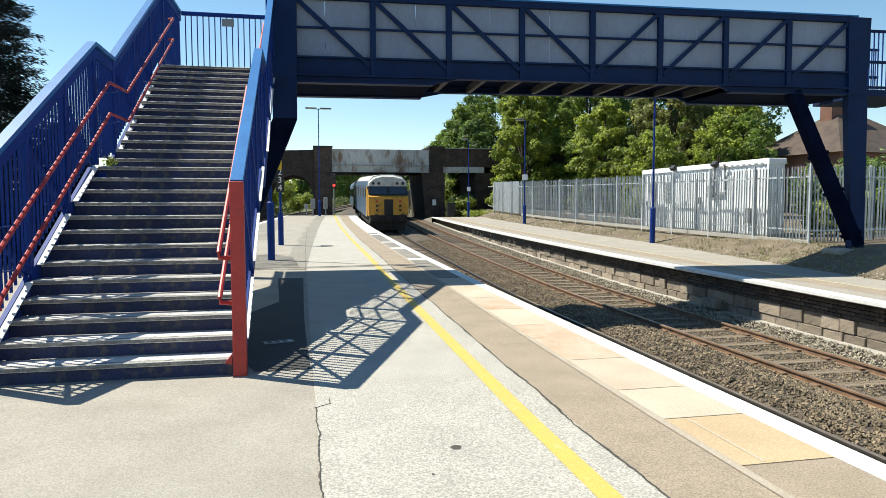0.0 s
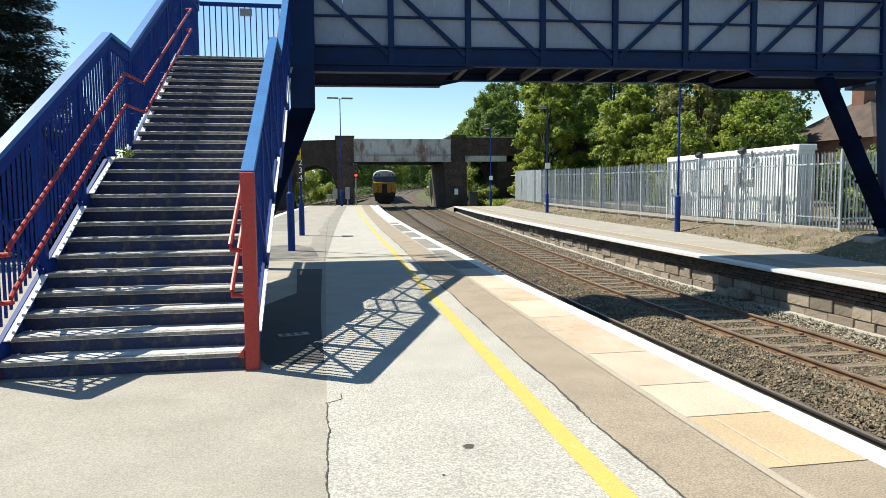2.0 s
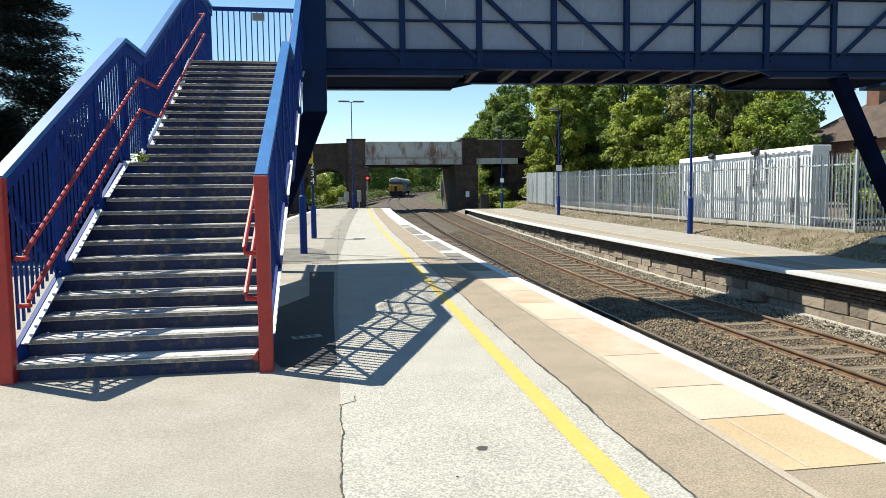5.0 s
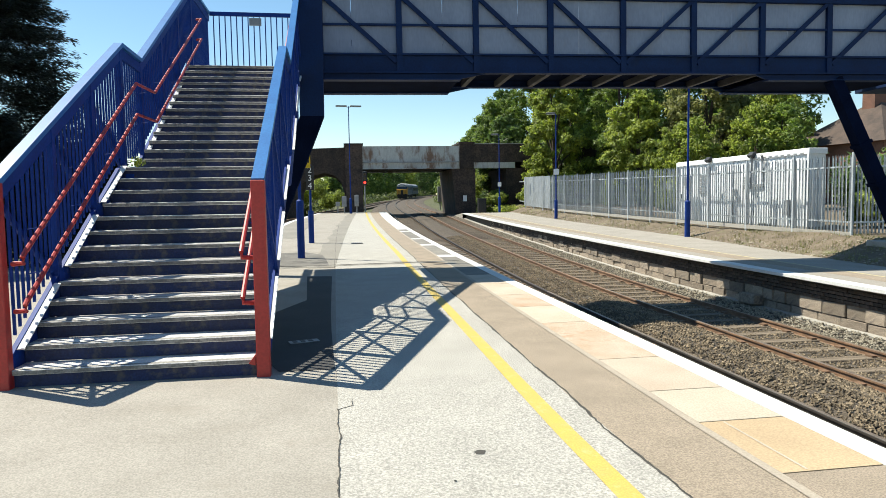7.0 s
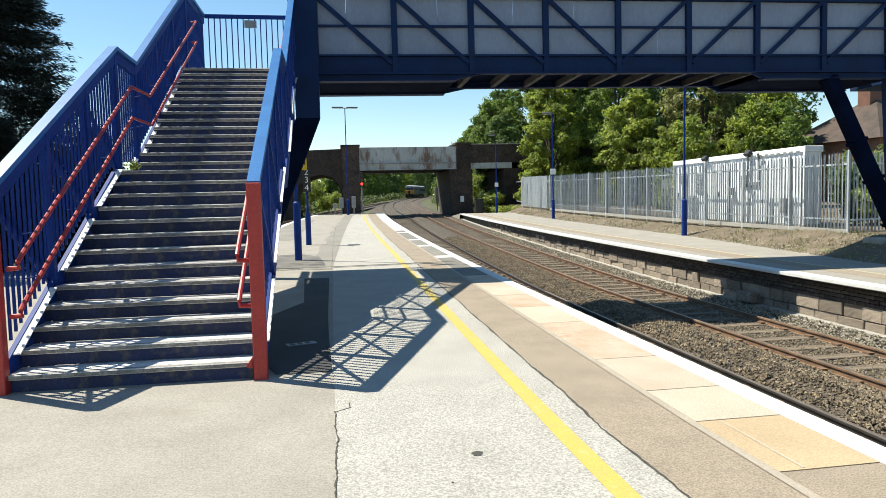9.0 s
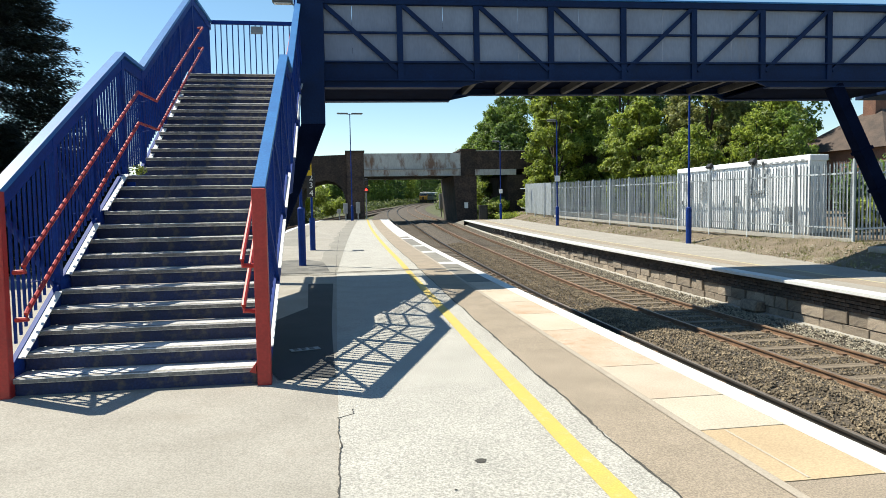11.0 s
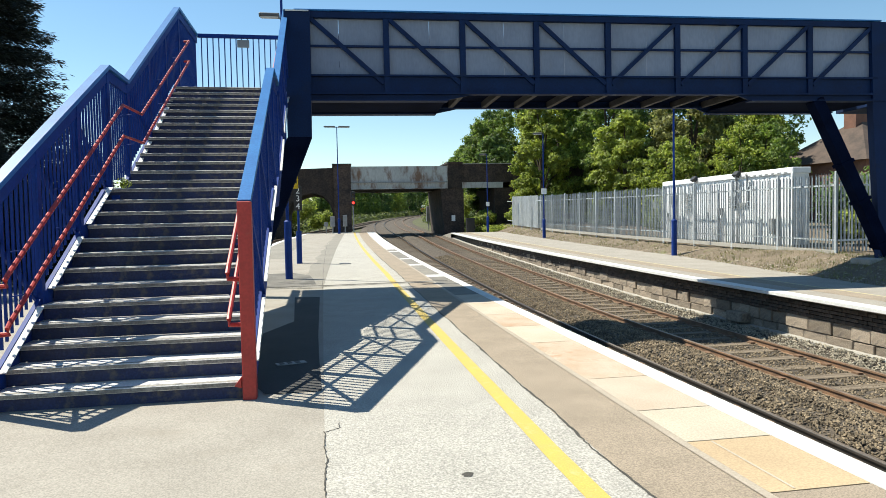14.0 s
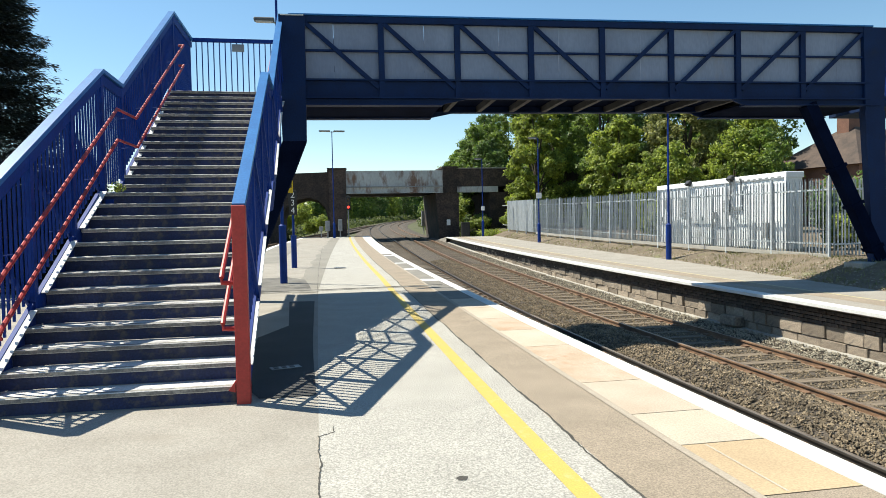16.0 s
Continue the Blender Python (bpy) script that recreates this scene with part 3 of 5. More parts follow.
    # coping slabs
    kinds = [M_GRIT, M_GRIT, M_GRIT, M_SLAB, M_SLAB_WHITE, M_SLAB_PALE, M_SLAB_ORANGE, M_SLAB_PALE, M_SLAB_ORANGE, M_SLAB_PALE, M_SLAB_PALE]
    cuts = [-3.0, -1.2, 0.6, 3.94, 4.98, 5.88, 7.16, 9.41, 10.9, 12.3, 13.9, 15.6]
    cuts += [20.4, 21.1, 25.1, 25.7, 28.6, 29.1, 34.2, 34.7, 36.2, 45.0, 54.0, END_N]
    for i, (a, b) in enumerate(zip(cuts, cuts[1:])):
        bm = bmesh.new()
        g = 0.008
        pts = [(-0.985 + slant(a), a + g), (-0.24, a + g), (-0.24, b - g), (-0.985 + slant(b), b - g)]
        top = [on_line(o, yy, 0.008) for o, yy in pts]
        A = [bm.verts.new(p) for p in top]
        B = [bm.verts.new(p - Vector((0, 0, 0.05))) for p in top]
        bm.faces.new(A)
        for k in range(4):
            bm.faces.new((B[k], B[(k + 1) % 4], A[(k + 1) % 4], A[k]))
        bmesh.ops.recalc_face_normals(bm, faces=bm.faces[:])
        m = kinds[i] if i < len(kinds) else (M_WHITE_PAINT if cuts[i] > 36 or i % 2 == 0 else M_SLAB_GREY)
        part("slab", bm, m, plat)


# ---- far platform ----
END_F = 57.0


def back_edge(y):
    """Offset of the platform's back edge, which widens with distance."""
    return FAR + 2.9 + 1.3 * min(1.0, max(0.0, (y - 14) / 12))


def build_far_platform():
    bm = bmesh.new()
    sweep(bm, [(FAR + 0.31, -1.25), (FAR + 0.31, -0.09), (FAR + 2.5, -0.09), (FAR + 2.5, -1.25)], -25, END_F, True, step=3.0)
    plat = tagged(part("platform_far", bm, M_MORTAR), "pale tarmac platform on a sooty stone wall", "platform", kind="structure")
    bm = bmesh.new()
    sweep(bm, [(FAR, 0.0), (FAR, -0.065), (FAR + 0.02, -0.08), (FAR + 0.36, -0.10), (FAR + 0.36, 0.0)], -25, END_F, True, step=1.0)
    part("white_edge", bm, M_WHITE_PAINT, plat, "white painted edge coping")
    bm = bmesh.new()
    ring = [(bm.verts.new(on_line(FAR + 0.36, y, -0.004)), bm.verts.new(on_line(back_edge(y) + 0.15, y, -0.004))) for y in stations(-25, END_F)]
    for a, b in zip(ring, ring[1:]):
        bm.faces.new((a[0], a[1], b[1], b[0]))
    part("pale_surface", bm, M_TARMAC, plat, "pale buff tarmac surface")
    bm = bmesh.new()
    strip(bm, FAR + 1.55, FAR + 1.63, -25, END_F, 0.0)
    part("yellow_line", bm, M_YELLOW_FADED, plat, "faded yellow line")
    bm = bmesh.new()
    strip(bm, FAR + 0.95, FAR + 1.5, -25, END_F, -0.001)
    part("gritted_strip", bm, M_GRIT, plat, "brown gritted strip")
    bm = bmesh.new()
    sweep(bm, [(FAR + 0.20, -0.10), (FAR + 0.21, -0.14), (FAR + 0.31, -0.15), (FAR + 0.31, -0.10)], -25, END_F, True, step=1.0)
    part("corbel", bm, M_SHADED_BRICK, plat, "corbel course darkened for the shade under the coping")
    bm = bmesh.new()
    sweep(bm, [(FAR + 0.08, -1.2), (FAR + 0.08, -0.94), (FAR + 0.30, -0.92), (FAR + 0.30, -1.2)], -25, END_F, True, step=1.0)
    part("wall_footing", bm, M_CONCRETE, plat, "pale concrete ledge at the wall foot")
    # end ramp
    bm = bmesh.new()
    A = [on_line(FAR, END_F), on_line(FAR + 3.1, END_F), on_line(FAR, END_F + 7, -1.1), on_line(FAR + 3.1, END_F + 7, -1.1)]
    B = [Vector((p.x, p.y, -1.25)) for p in A]
    v = [bm.verts.new(p) for p in A + B]
    for q in ((0, 1, 3, 2), (0, 2, 6, 4), (1, 5, 7, 3), (2, 3, 7, 6)):
        bm.faces.new([v[k] for k in q])
    part("ramp", bm, M_TARMAC, plat, "sloping platform end ramp")
    # wall stones
    rnd = random.Random(9)
    bm0 = bmesh.new()
    box(bm0, -0.05, -0.5, -0.5, 0.05, 0.5, 0.5, 0.016)
    first = None
    for r in range(2):
        z0 = -1.03 + r * 0.285
        y = 4.5 + rnd.random()
        while y < 46:
            w = rnd.uniform(0.3, 0.85)
            p = on_line(FAR + 0.29, y + w / 2, z0 + 0.14)
            m = Matrix.LocRotScale(p + Vector((rnd.uniform(-0.03, 0.03), 0, 0)), Euler((rnd.uniform(-0.02, 0.02), rnd.uniform(-0.06, 0.06), -(bend(y + 1) - bend(y)) + rnd.uniform(-0.03, 0.03))), (0.7, w - rnd.uniform(0.008, 0.03), 0.27 + rnd.uniform(-0.015, 0.008)))
            if first is None:
                first = part("stone", bm0, M_WALL_STONE, plat)
                first.matrix_basis = m
            else:
                share("stone", first, m, plat)
            y += w
    # engineering brick above, darkened for the coping's shade, laid in three courses
    bm0 = bmesh.new()
    box(bm0, -0.05, -0.108, -0.035, 0.05, 0.108, 0.035, 0.006)
    first = None
    rest = bmesh.new()
    for r in range(4):
        z0 = -0.425 + r * 0.079
        y = 8.0 + 0.115 * (r % 2)
        while y < 46:
            p = on_line(FAR + 0.29, y, z0)
            off = Vector((rnd.uniform(-0.012, 0.008), 0, 0))
            if y < 20:
                m = Matrix.LocRotScale(p + off, Euler((0, 0, -(bend(y + 1) - bend(y)))), None)
                if first is None:
                    first = part("brick", bm0, M_SHADED_BRICK, plat)
                    first.matrix_basis = m
                else:
                    share("brick", first, m, plat)
            else:
                q = p + off
                box(rest, q.x - 0.05, q.y - 0.108, q.z - 0.035, q.x + 0.05, q.y + 0.108, q.z + 0.035)
            y += 0.228
    tagged(part("brick_course", rest, M_SHADED_BRICK, plat, "engineering bricks darkened for the shade under the coping"), kind="stuff")
    p = on_line(FAR + 0.12, 15.4, -0.78)
    block = thing("stone_block", pose(p.x, p.y, p.z, 0, 4, 3), "brown stone block set against the platform wall", "stone block")
    bm = bmesh.new()
    box(bm, -0.16, -0.3, -0.13, 0.14, 0.3, 0.13, 0.03)
    part("stone", bm, M_WALL_STONE, block)
    # bank behind
    bm = bmesh.new()
    prof = [(0, -0.06), (0.15, 0.0), (0.5, 0.09), (1.0, 0.22), (1.9, 0.48), (6, 0.56), (60, 1.2)]
    rnd2 = random.Random(4)
    ring = []
    for y in stations(-25, 75, 0.5):
        ring.append([bm.verts.new(on_line(back_edge(y) + o, y, z + (rnd2.uniform(-0.03, 0.04) if 0 < k < 5 else 0))) for k, (o, z) in enumerate(prof)])
    for a, b in zip(ring, ring[1:]):
        for k in range(len(prof) - 1):
            bm.faces.new((a[k], a[k + 1], b[k + 1], b[k]))
    for f in bm.faces:
        if f.normal.z < 0:
            f.normal_flip()
    tagged(part("bank", bm, M_GRAVEL_BANK), "gravelly bank with weeds behind the platform", "ground", kind="structure")


# ---- footbridge ----
RISE, GO1, GO2 = 0.184, 0.335, 0.333
STEPS = 27
ST_W = 2.43
ST = pose(-0.80, 7.29, 0.005, 0, 0, -0.45)
TOP_Z = STEPS * RISE
ST_END = 12.42                                  # back of the top landing
TOP = [(0.0, 2.04), (4.28, 4.31), (5.36, 4.29), (10.0, 6.94), (12.42, 6.94)]
LOW = [(0.0, 0.12), (4.02, 2.31), (4.98, 2.36), (9.31, 4.80), (12.42, 4.80)]
RAIL_HIGH = [(0.15, 1.36), (4.42, 3.74), (5.57, 3.77), (10.25, 6.24)]
RAIL_LOW = [(0.15, 0.88), (4.40, 3.25), (5.60, 3.27), (10.2, 5.75)]


def along(poly, y):
    for (a, za), (b, zb) in zip(poly, poly[1:]):
        if y <= b:
            return za + (zb - za) * (y - a) / (b - a)
    return poly[-1][1]


def nose(n):
    return 0.04 + GO1 * (n - 1) if n <= 13 else 5.0 + GO2 * (n - 14)


BAR_MESH = []


def bar_at(parent, x, y, z, h, turn=1.0):
    """One upright infill bar, on a shared mesh of unit height."""
    if not BAR_MESH:
        bm = bmesh.new()
        box(bm, -0.013, -0.013, 0, 0.013, 0.013, 1)
        BAR_MESH.append(part("bar", bm, M_BLUE, parent))
        o = BAR_MESH[0]
    else:
        o = share("bar", BAR_MESH[0], Matrix(), parent)
    o.matrix_basis = Matrix.LocRotScale((x, y, z), None, (1, turn, h))


def build_stairs():
    st = thing("staircase", ST, "blue steel footbridge staircase with worn grey steps and red handrails", "staircase")
    tr = ri = None
    for n in range(1, STEPS + 1):
        y, z = nose(n), n * RISE
        g = GO1 if n <= 13 else GO2
        deep = 1.0 if n == 13 else ST_END - nose(STEPS) if n == STEPS else g
        if n in (13, STEPS):
            bm = bmesh.new()
            box(bm, -ST_W, -0.025, -0.05, 0, deep, 0.0, 0.008)
            box(bm, -ST_W, -0.03, -0.052, 0, 0.05, 0.003, 0.008, mi=1)
            o = part("landing", bm, [M_STEP, M_NOSING], st, "worn concrete landing")
            o.matrix_basis = pose(0, y, z)
        else:
            key = "a" if n < 13 else "b"
            if tr is None or tr[0] != key:
                bm = bmesh.new()
                box(bm, -ST_W, -0.02, -0.045, 0, g + 0.02, 0.0, 0.008)
                box(bm, -ST_W, -0.03, -0.05, 0, 0.06, 0.003, 0.008, mi=1)
                tr = (key, part("tread", bm, [M_STEP, M_NOSING], st))
                tr[1].matrix_basis = pose(0, y, z)
            else:
                share("tread", tr[1], pose(0, y, z), st)
        if ri is None:
            bm = bmesh.new()
            box(bm, -ST_W, 0, -RISE + 0.005, 0, 0.02, -0.04)
            ri = part("riser", bm, M_RISER, st)
            ri.matrix_basis = pose(0, y + 0.012, z)
        else:
            share("riser", ri, pose(0, y + 0.012, z), st)
    for side, x in (("left", -ST_W - 0.04), ("right", 0.04)):
        s = -1 if side == "left" else 1
        end = ST_END if side == "left" else 10.0
        pts = [p for p in TOP if p[0] <= end]
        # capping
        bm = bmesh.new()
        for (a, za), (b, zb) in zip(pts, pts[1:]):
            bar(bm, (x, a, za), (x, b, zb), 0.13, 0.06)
        part("capping", bm, M_BLUE_SUNLIT, st, "blue capping rail with sunlight put into its paler paint")
        low = [p for p in LOW if p[0] <= end]
        bm = bmesh.new()
        for (a, za), (b, zb) in zip(low, low[1:]):
            bar(bm, (x, max(a, 0.12), za - 0.08 + (0.07 if a == 0 else 0)), (x, b, zb - 0.08), 0.05, 0.34)
        part("stringer", bm, M_BLUE, st)
        bm = bmesh.new()
        for (a, za), (b, zb) in zip(pts, pts[1:]):
            bar(bm, (x, a, za - 0.13), (x, b, zb - 0.13), 0.06, 0.16)
        part("top_chord", bm, M_BLUE, st)
        y = 0.16
        while y < end - 0.05:
            z = along(LOW, y) + 0.22
            bar_at(st, x, y, z, along(TOP, y) - 0.1 - z)
            y += 0.125
        posts = [1.45, 2.86, 4.26, 5.38, 6.95, 8.5] + ([9.97] if side == "left" else [])
        for y in posts:
            bm = bmesh.new()
            box(bm, x - 0.035, y - 0.05, along(LOW, y), x + 0.035, y + 0.05, along(TOP, y) - 0.05)
            part("upright", bm, M_BLUE, st)
        ps = [0.1] + posts + [9.97]
        for a, b in zip(ps, ps[1:]):
            if b - a < 1.2:
                continue
            a2, b2 = a + 0.14, b - 0.18
            bm = bmesh.new()
            w = 0.10 if side == "left" else 0.045
            bar(bm, (x + 0.05, a2, along(LOW, a2) + 0.10), (x + 0.05, b2, along(LOW, b2) + 0.10), w, 0.012)
            part("kick_plate", bm, M_WHITE_PAINT, st, "white painted kick plate")
        for a, b in zip(ps, ps[1:]):
            if b - a > 1.2:
                xx = x + s * 0.045
                bm = bmesh.new()
                bar(bm, (xx, a, along(TOP, a) - 0.16), (xx, b, along(LOW, b) + 0.06), 0.03, 0.07)
                part("diagonal", bm, M_BLUE, st)
        # red end post
        bm = bmesh.new()
        box(bm, x - 0.07, -0.06, -0.02, x + 0.07, 0.06, 2.05, 0.008)
        if side == "right":
            prism(bm, [(x - 0.15, 0.15), (x - 0.08, 0.13), (x - 0.08, 0.24)], 1, -0.05, 0.05)
        part("end_post", bm, M_RED, st, "red painted end post")
        # red handrails
        xi = x - s * 0.2
        for line in (RAIL_HIGH, RAIL_LOW):
            bm = bmesh.new()
            f = lambda yy: along(line, yy)
            brackets = []
            y0 = line[0][0]
            path = [(xi + s * 0.12, y0 - 0.02, f(y0) - 0.12), (xi, y0 - 0.05, f(y0) - 0.11), (xi, y0 - 0.07, f(y0) - 0.05)]
            path += [(xi, yy, zz) for yy, zz in line]
            path += [(xi + s * 0.12, line[-1][0] + 0.05, line[-1][1])]
            tube(bm, path, 0.026, 8)
            for yy in (0.7, 2.0, 3.3, 5.0, 6.3, 7.7, 9.2):
                hb = bmesh.new()
                tube(hb, [(xi, yy, f(yy) - 0.02), (xi, yy, f(yy) - 0.07), (x, yy, f(yy) - 0.10)], 0.008, 6)
                brackets.append(part("bracket", hb, M_BLUE, st))
            rail = part("handrail", bm, M_RED, st, "red tubular handrail")
            for q in brackets:
                q.parent = rail
    # back and side railings of the top landing
    yb = ST_END
    for zz, hh in ((1.97, 0.10), (0.08, 0.08)):
        bm = bmesh.new()
        bar(bm, (-ST_W, yb, TOP_Z + zz), (0.4, yb, TOP_Z + zz), 0.07, hh)
        part("landing_rail", bm, M_BLUE, st)
    x = -ST_W + 0.1
    while x < 0.4:
        bar_at(st, x, yb, TOP_Z, 1.95)
        x += 0.152
    bm = bmesh.new()
    box(bm, -1.38, yb - 0.09, TOP_Z + 1.66, -1.06, yb - 0.05, TOP_Z + 1.86, 0.005)
    part("railing_plate", bm, M_GREY, st, "small grey plate")
    # carrying beams
    for x in (-ST_W + 0.1, -0.1):
        for a, b in (((x, 0.5, 0.05), (x, 4.1, 2.13)), ((x, 4.05, 2.18), (x, 5.1, 2.18)), ((x, 5.05, 2.2), (x, 9.4, 4.62))):
            bm = bmesh.new()
            bar(bm, a, b, 0.12, 0.22)
            part("carrying_beam", bm, M_BLUE, st)
    return st


BR_Y, BR_D = 16.85, 2.15
BR_X0, BR_S = -0.133, 1.879
BR_X1 = BR_X0 + 8 * BR_S


def build_bridge():
    br = thing("footbridge", pose(0, BR_Y, 0, 0, -0.336, -1.8), "blue steel truss footbridge in shade-dark paint with grey sheeted sides", "footbridge")
    z0, z1, z2, zm = 4.90, 5.34, 6.83, 6.02
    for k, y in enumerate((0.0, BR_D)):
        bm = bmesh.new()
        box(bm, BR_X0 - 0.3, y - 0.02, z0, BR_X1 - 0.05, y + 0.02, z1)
        part("side_girder", bm, M_BLUE_SHADED, br)
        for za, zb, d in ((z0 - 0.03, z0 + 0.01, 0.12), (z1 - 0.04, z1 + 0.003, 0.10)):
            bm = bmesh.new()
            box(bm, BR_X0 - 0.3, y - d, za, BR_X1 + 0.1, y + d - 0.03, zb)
            part("flange", bm, M_BLUE_SHADED, br)
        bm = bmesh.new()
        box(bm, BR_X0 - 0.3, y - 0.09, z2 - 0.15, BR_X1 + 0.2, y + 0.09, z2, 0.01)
        part("top_chord", bm, M_BLUE_SHADED, br)
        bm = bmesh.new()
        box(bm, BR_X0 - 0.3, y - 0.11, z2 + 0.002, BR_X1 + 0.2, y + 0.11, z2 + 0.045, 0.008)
        part("capping", bm, M_BLUE_SUNLIT, br)
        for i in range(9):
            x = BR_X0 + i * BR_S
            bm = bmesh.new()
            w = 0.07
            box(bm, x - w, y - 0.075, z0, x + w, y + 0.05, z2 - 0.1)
            part("truss_post", bm, M_BLUE_SHADED, br)
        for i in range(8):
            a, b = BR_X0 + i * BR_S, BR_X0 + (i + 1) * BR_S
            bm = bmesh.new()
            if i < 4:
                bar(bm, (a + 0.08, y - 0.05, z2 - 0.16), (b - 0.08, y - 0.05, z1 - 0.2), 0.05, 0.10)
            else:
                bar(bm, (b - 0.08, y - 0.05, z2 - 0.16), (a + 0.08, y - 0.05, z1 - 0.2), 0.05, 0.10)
            part("diagonal", bm, M_BLUE_SHADED, br)
            mid = (a + b) / 2 + (0.12 if i % 3 else -0.2)
            for sa, sb, tip in ((a + 0.03, mid - 0.004, 0.0), (mid + 0.004, b - 0.03, 0.006)):
                bm = bmesh.new()
                box(bm, sa, y + 0.02 + tip, z1 - 0.02, sb, y + 0.035 + tip, z2 - 0.05)
                part("side_sheet", bm, M_PANEL, br, "dull grey side sheet")
        bm = bmesh.new()
        box(bm, BR_X0, y - 0.06, zm - 0.025, BR_X1, y - 0.01, zm + 0.025)
        part("mid_rail", bm, M_BLUE_SHADED, br)
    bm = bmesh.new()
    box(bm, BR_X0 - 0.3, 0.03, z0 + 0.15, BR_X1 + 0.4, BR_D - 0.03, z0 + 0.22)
    part("deck", bm, M_NAVY_SHADE, br)
    for i in range(17):
        x = BR_X0 + i * BR_S / 2
        bm = bmesh.new()
        box(bm, x - 0.06, 0.03, z0 - 0.02, x + 0.06, BR_D - 0.03, z0 + 0.148)
        part("cross_beam", bm, M_GREY_STEEL, br)
    # haunches at both ends
    for a, b, c in ((BR_X0 - 0.3, 3.22, 4.0), (BR_X1 + 0.4, 11.27, 10.87)):
        for y in (0.0, BR_D):
            bm = bmesh.new()
            prism(bm, [(a, z0), (a, 4.74), (b, 4.74), (c, z0)], 1, y - 0.03, y + 0.03)
            prism(bm, [(a, 4.74), (a, 4.705), (b, 4.705), (b, 4.74)], 1, y - 0.14, y + 0.14)
            part("haunch", bm, M_BLUE_SHADED, br)
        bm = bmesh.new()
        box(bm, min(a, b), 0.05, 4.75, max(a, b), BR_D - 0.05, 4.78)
        part("soffit_plate", bm, M_NAVY_SHADE, br)
    # far legs: a tapered upright and a raking strut on a concrete footing
    for y in (0.02,):
        bm = bmesh.new()
        prism(bm, [(14.86, 4.56), (15.42, 4.56), (15.5, 6.82), (14.8, 6.82)], 1, y - 0.12, y + 0.1)
        prism(bm, [(15.1, 0.42), (15.5, 0.42), (15.46, 4.57), (14.84, 4.57)], 1, y - 0.12, y + 0.1)
        part("column", bm, M_BLUE_SHADED, br)
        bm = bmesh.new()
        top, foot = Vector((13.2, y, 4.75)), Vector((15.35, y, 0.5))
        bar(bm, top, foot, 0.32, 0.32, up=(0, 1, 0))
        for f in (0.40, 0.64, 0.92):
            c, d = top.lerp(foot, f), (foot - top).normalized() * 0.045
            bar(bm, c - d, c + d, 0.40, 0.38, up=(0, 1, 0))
        part("raking_strut", bm, M_NAVY_SHADE, br, "raking strut in shade-dark paint")
        bm = bmesh.new()
        box(bm, 14.55, y - 0.35, 0.05, 15.75, y + 0.35, 0.44, 0.02)
        part("footing", bm, M_CONCRETE, br, "pale concrete footing")
    # landing of the far stairs
    bm = bmesh.new()
    box(bm, 15.52, 0.0, 4.70, 17.8, BR_D, 4.88)
    part("far_landing", bm, M_BLUE_SHADED, br)
    for y in (0.05, BR_D):
        for z in (4.95, 5.65, 6.5):
            bm = bmesh.new()
            bar(bm, (15.5, y, z), (17.8, y, z), 0.06, 0.07)
            part("far_rail", bm, M_BLUE_SHADED, br)
        x = 15.6
        while x < 17.8:
            bar_at(br, x, y, 4.8, 1.7)
            x += 0.14
    # near legs
    for y in (0.0,):
        bm = bmesh.new()
        prism(bm, [(-0.66, 3.85), (-0.10, 3.85), (-0.05, 6.83), (-0.66, 6.83)], 1, y - 0.17, y + 0.1)
        part("column", bm, M_BLUE_SHADED, br)
        # White paint stands in for sunlight on the column's sloping top
        bm = bmesh.new()
        prism(bm, [(y - 0.20, 6.79), (y + 0.1, 6.86), (y + 0.1, 6.89), (y - 0.20, 6.82)], 0, -0.62, -0.08)
        part("cap_plate", bm, M_WHITE_PAINT, br, "cap plate painted white for its sunlit slope")
        bm = bmesh.new()
        prism(bm, [(-0.66, 3.85), (-0.10, 3.85), (-1.65, 0.05), (-2.2, 0.05)], 1, y - 0.16, y + 0.1)
        part("raking_strut", bm, M_NAVY_SHADE, br, "raking strut in shade-dark paint")
    return br


build_ground()
build_rails()
build_sleepers()
build_ballast_stones()
build_near_platform()
build_far_platform()
build_stairs()
build_bridge()


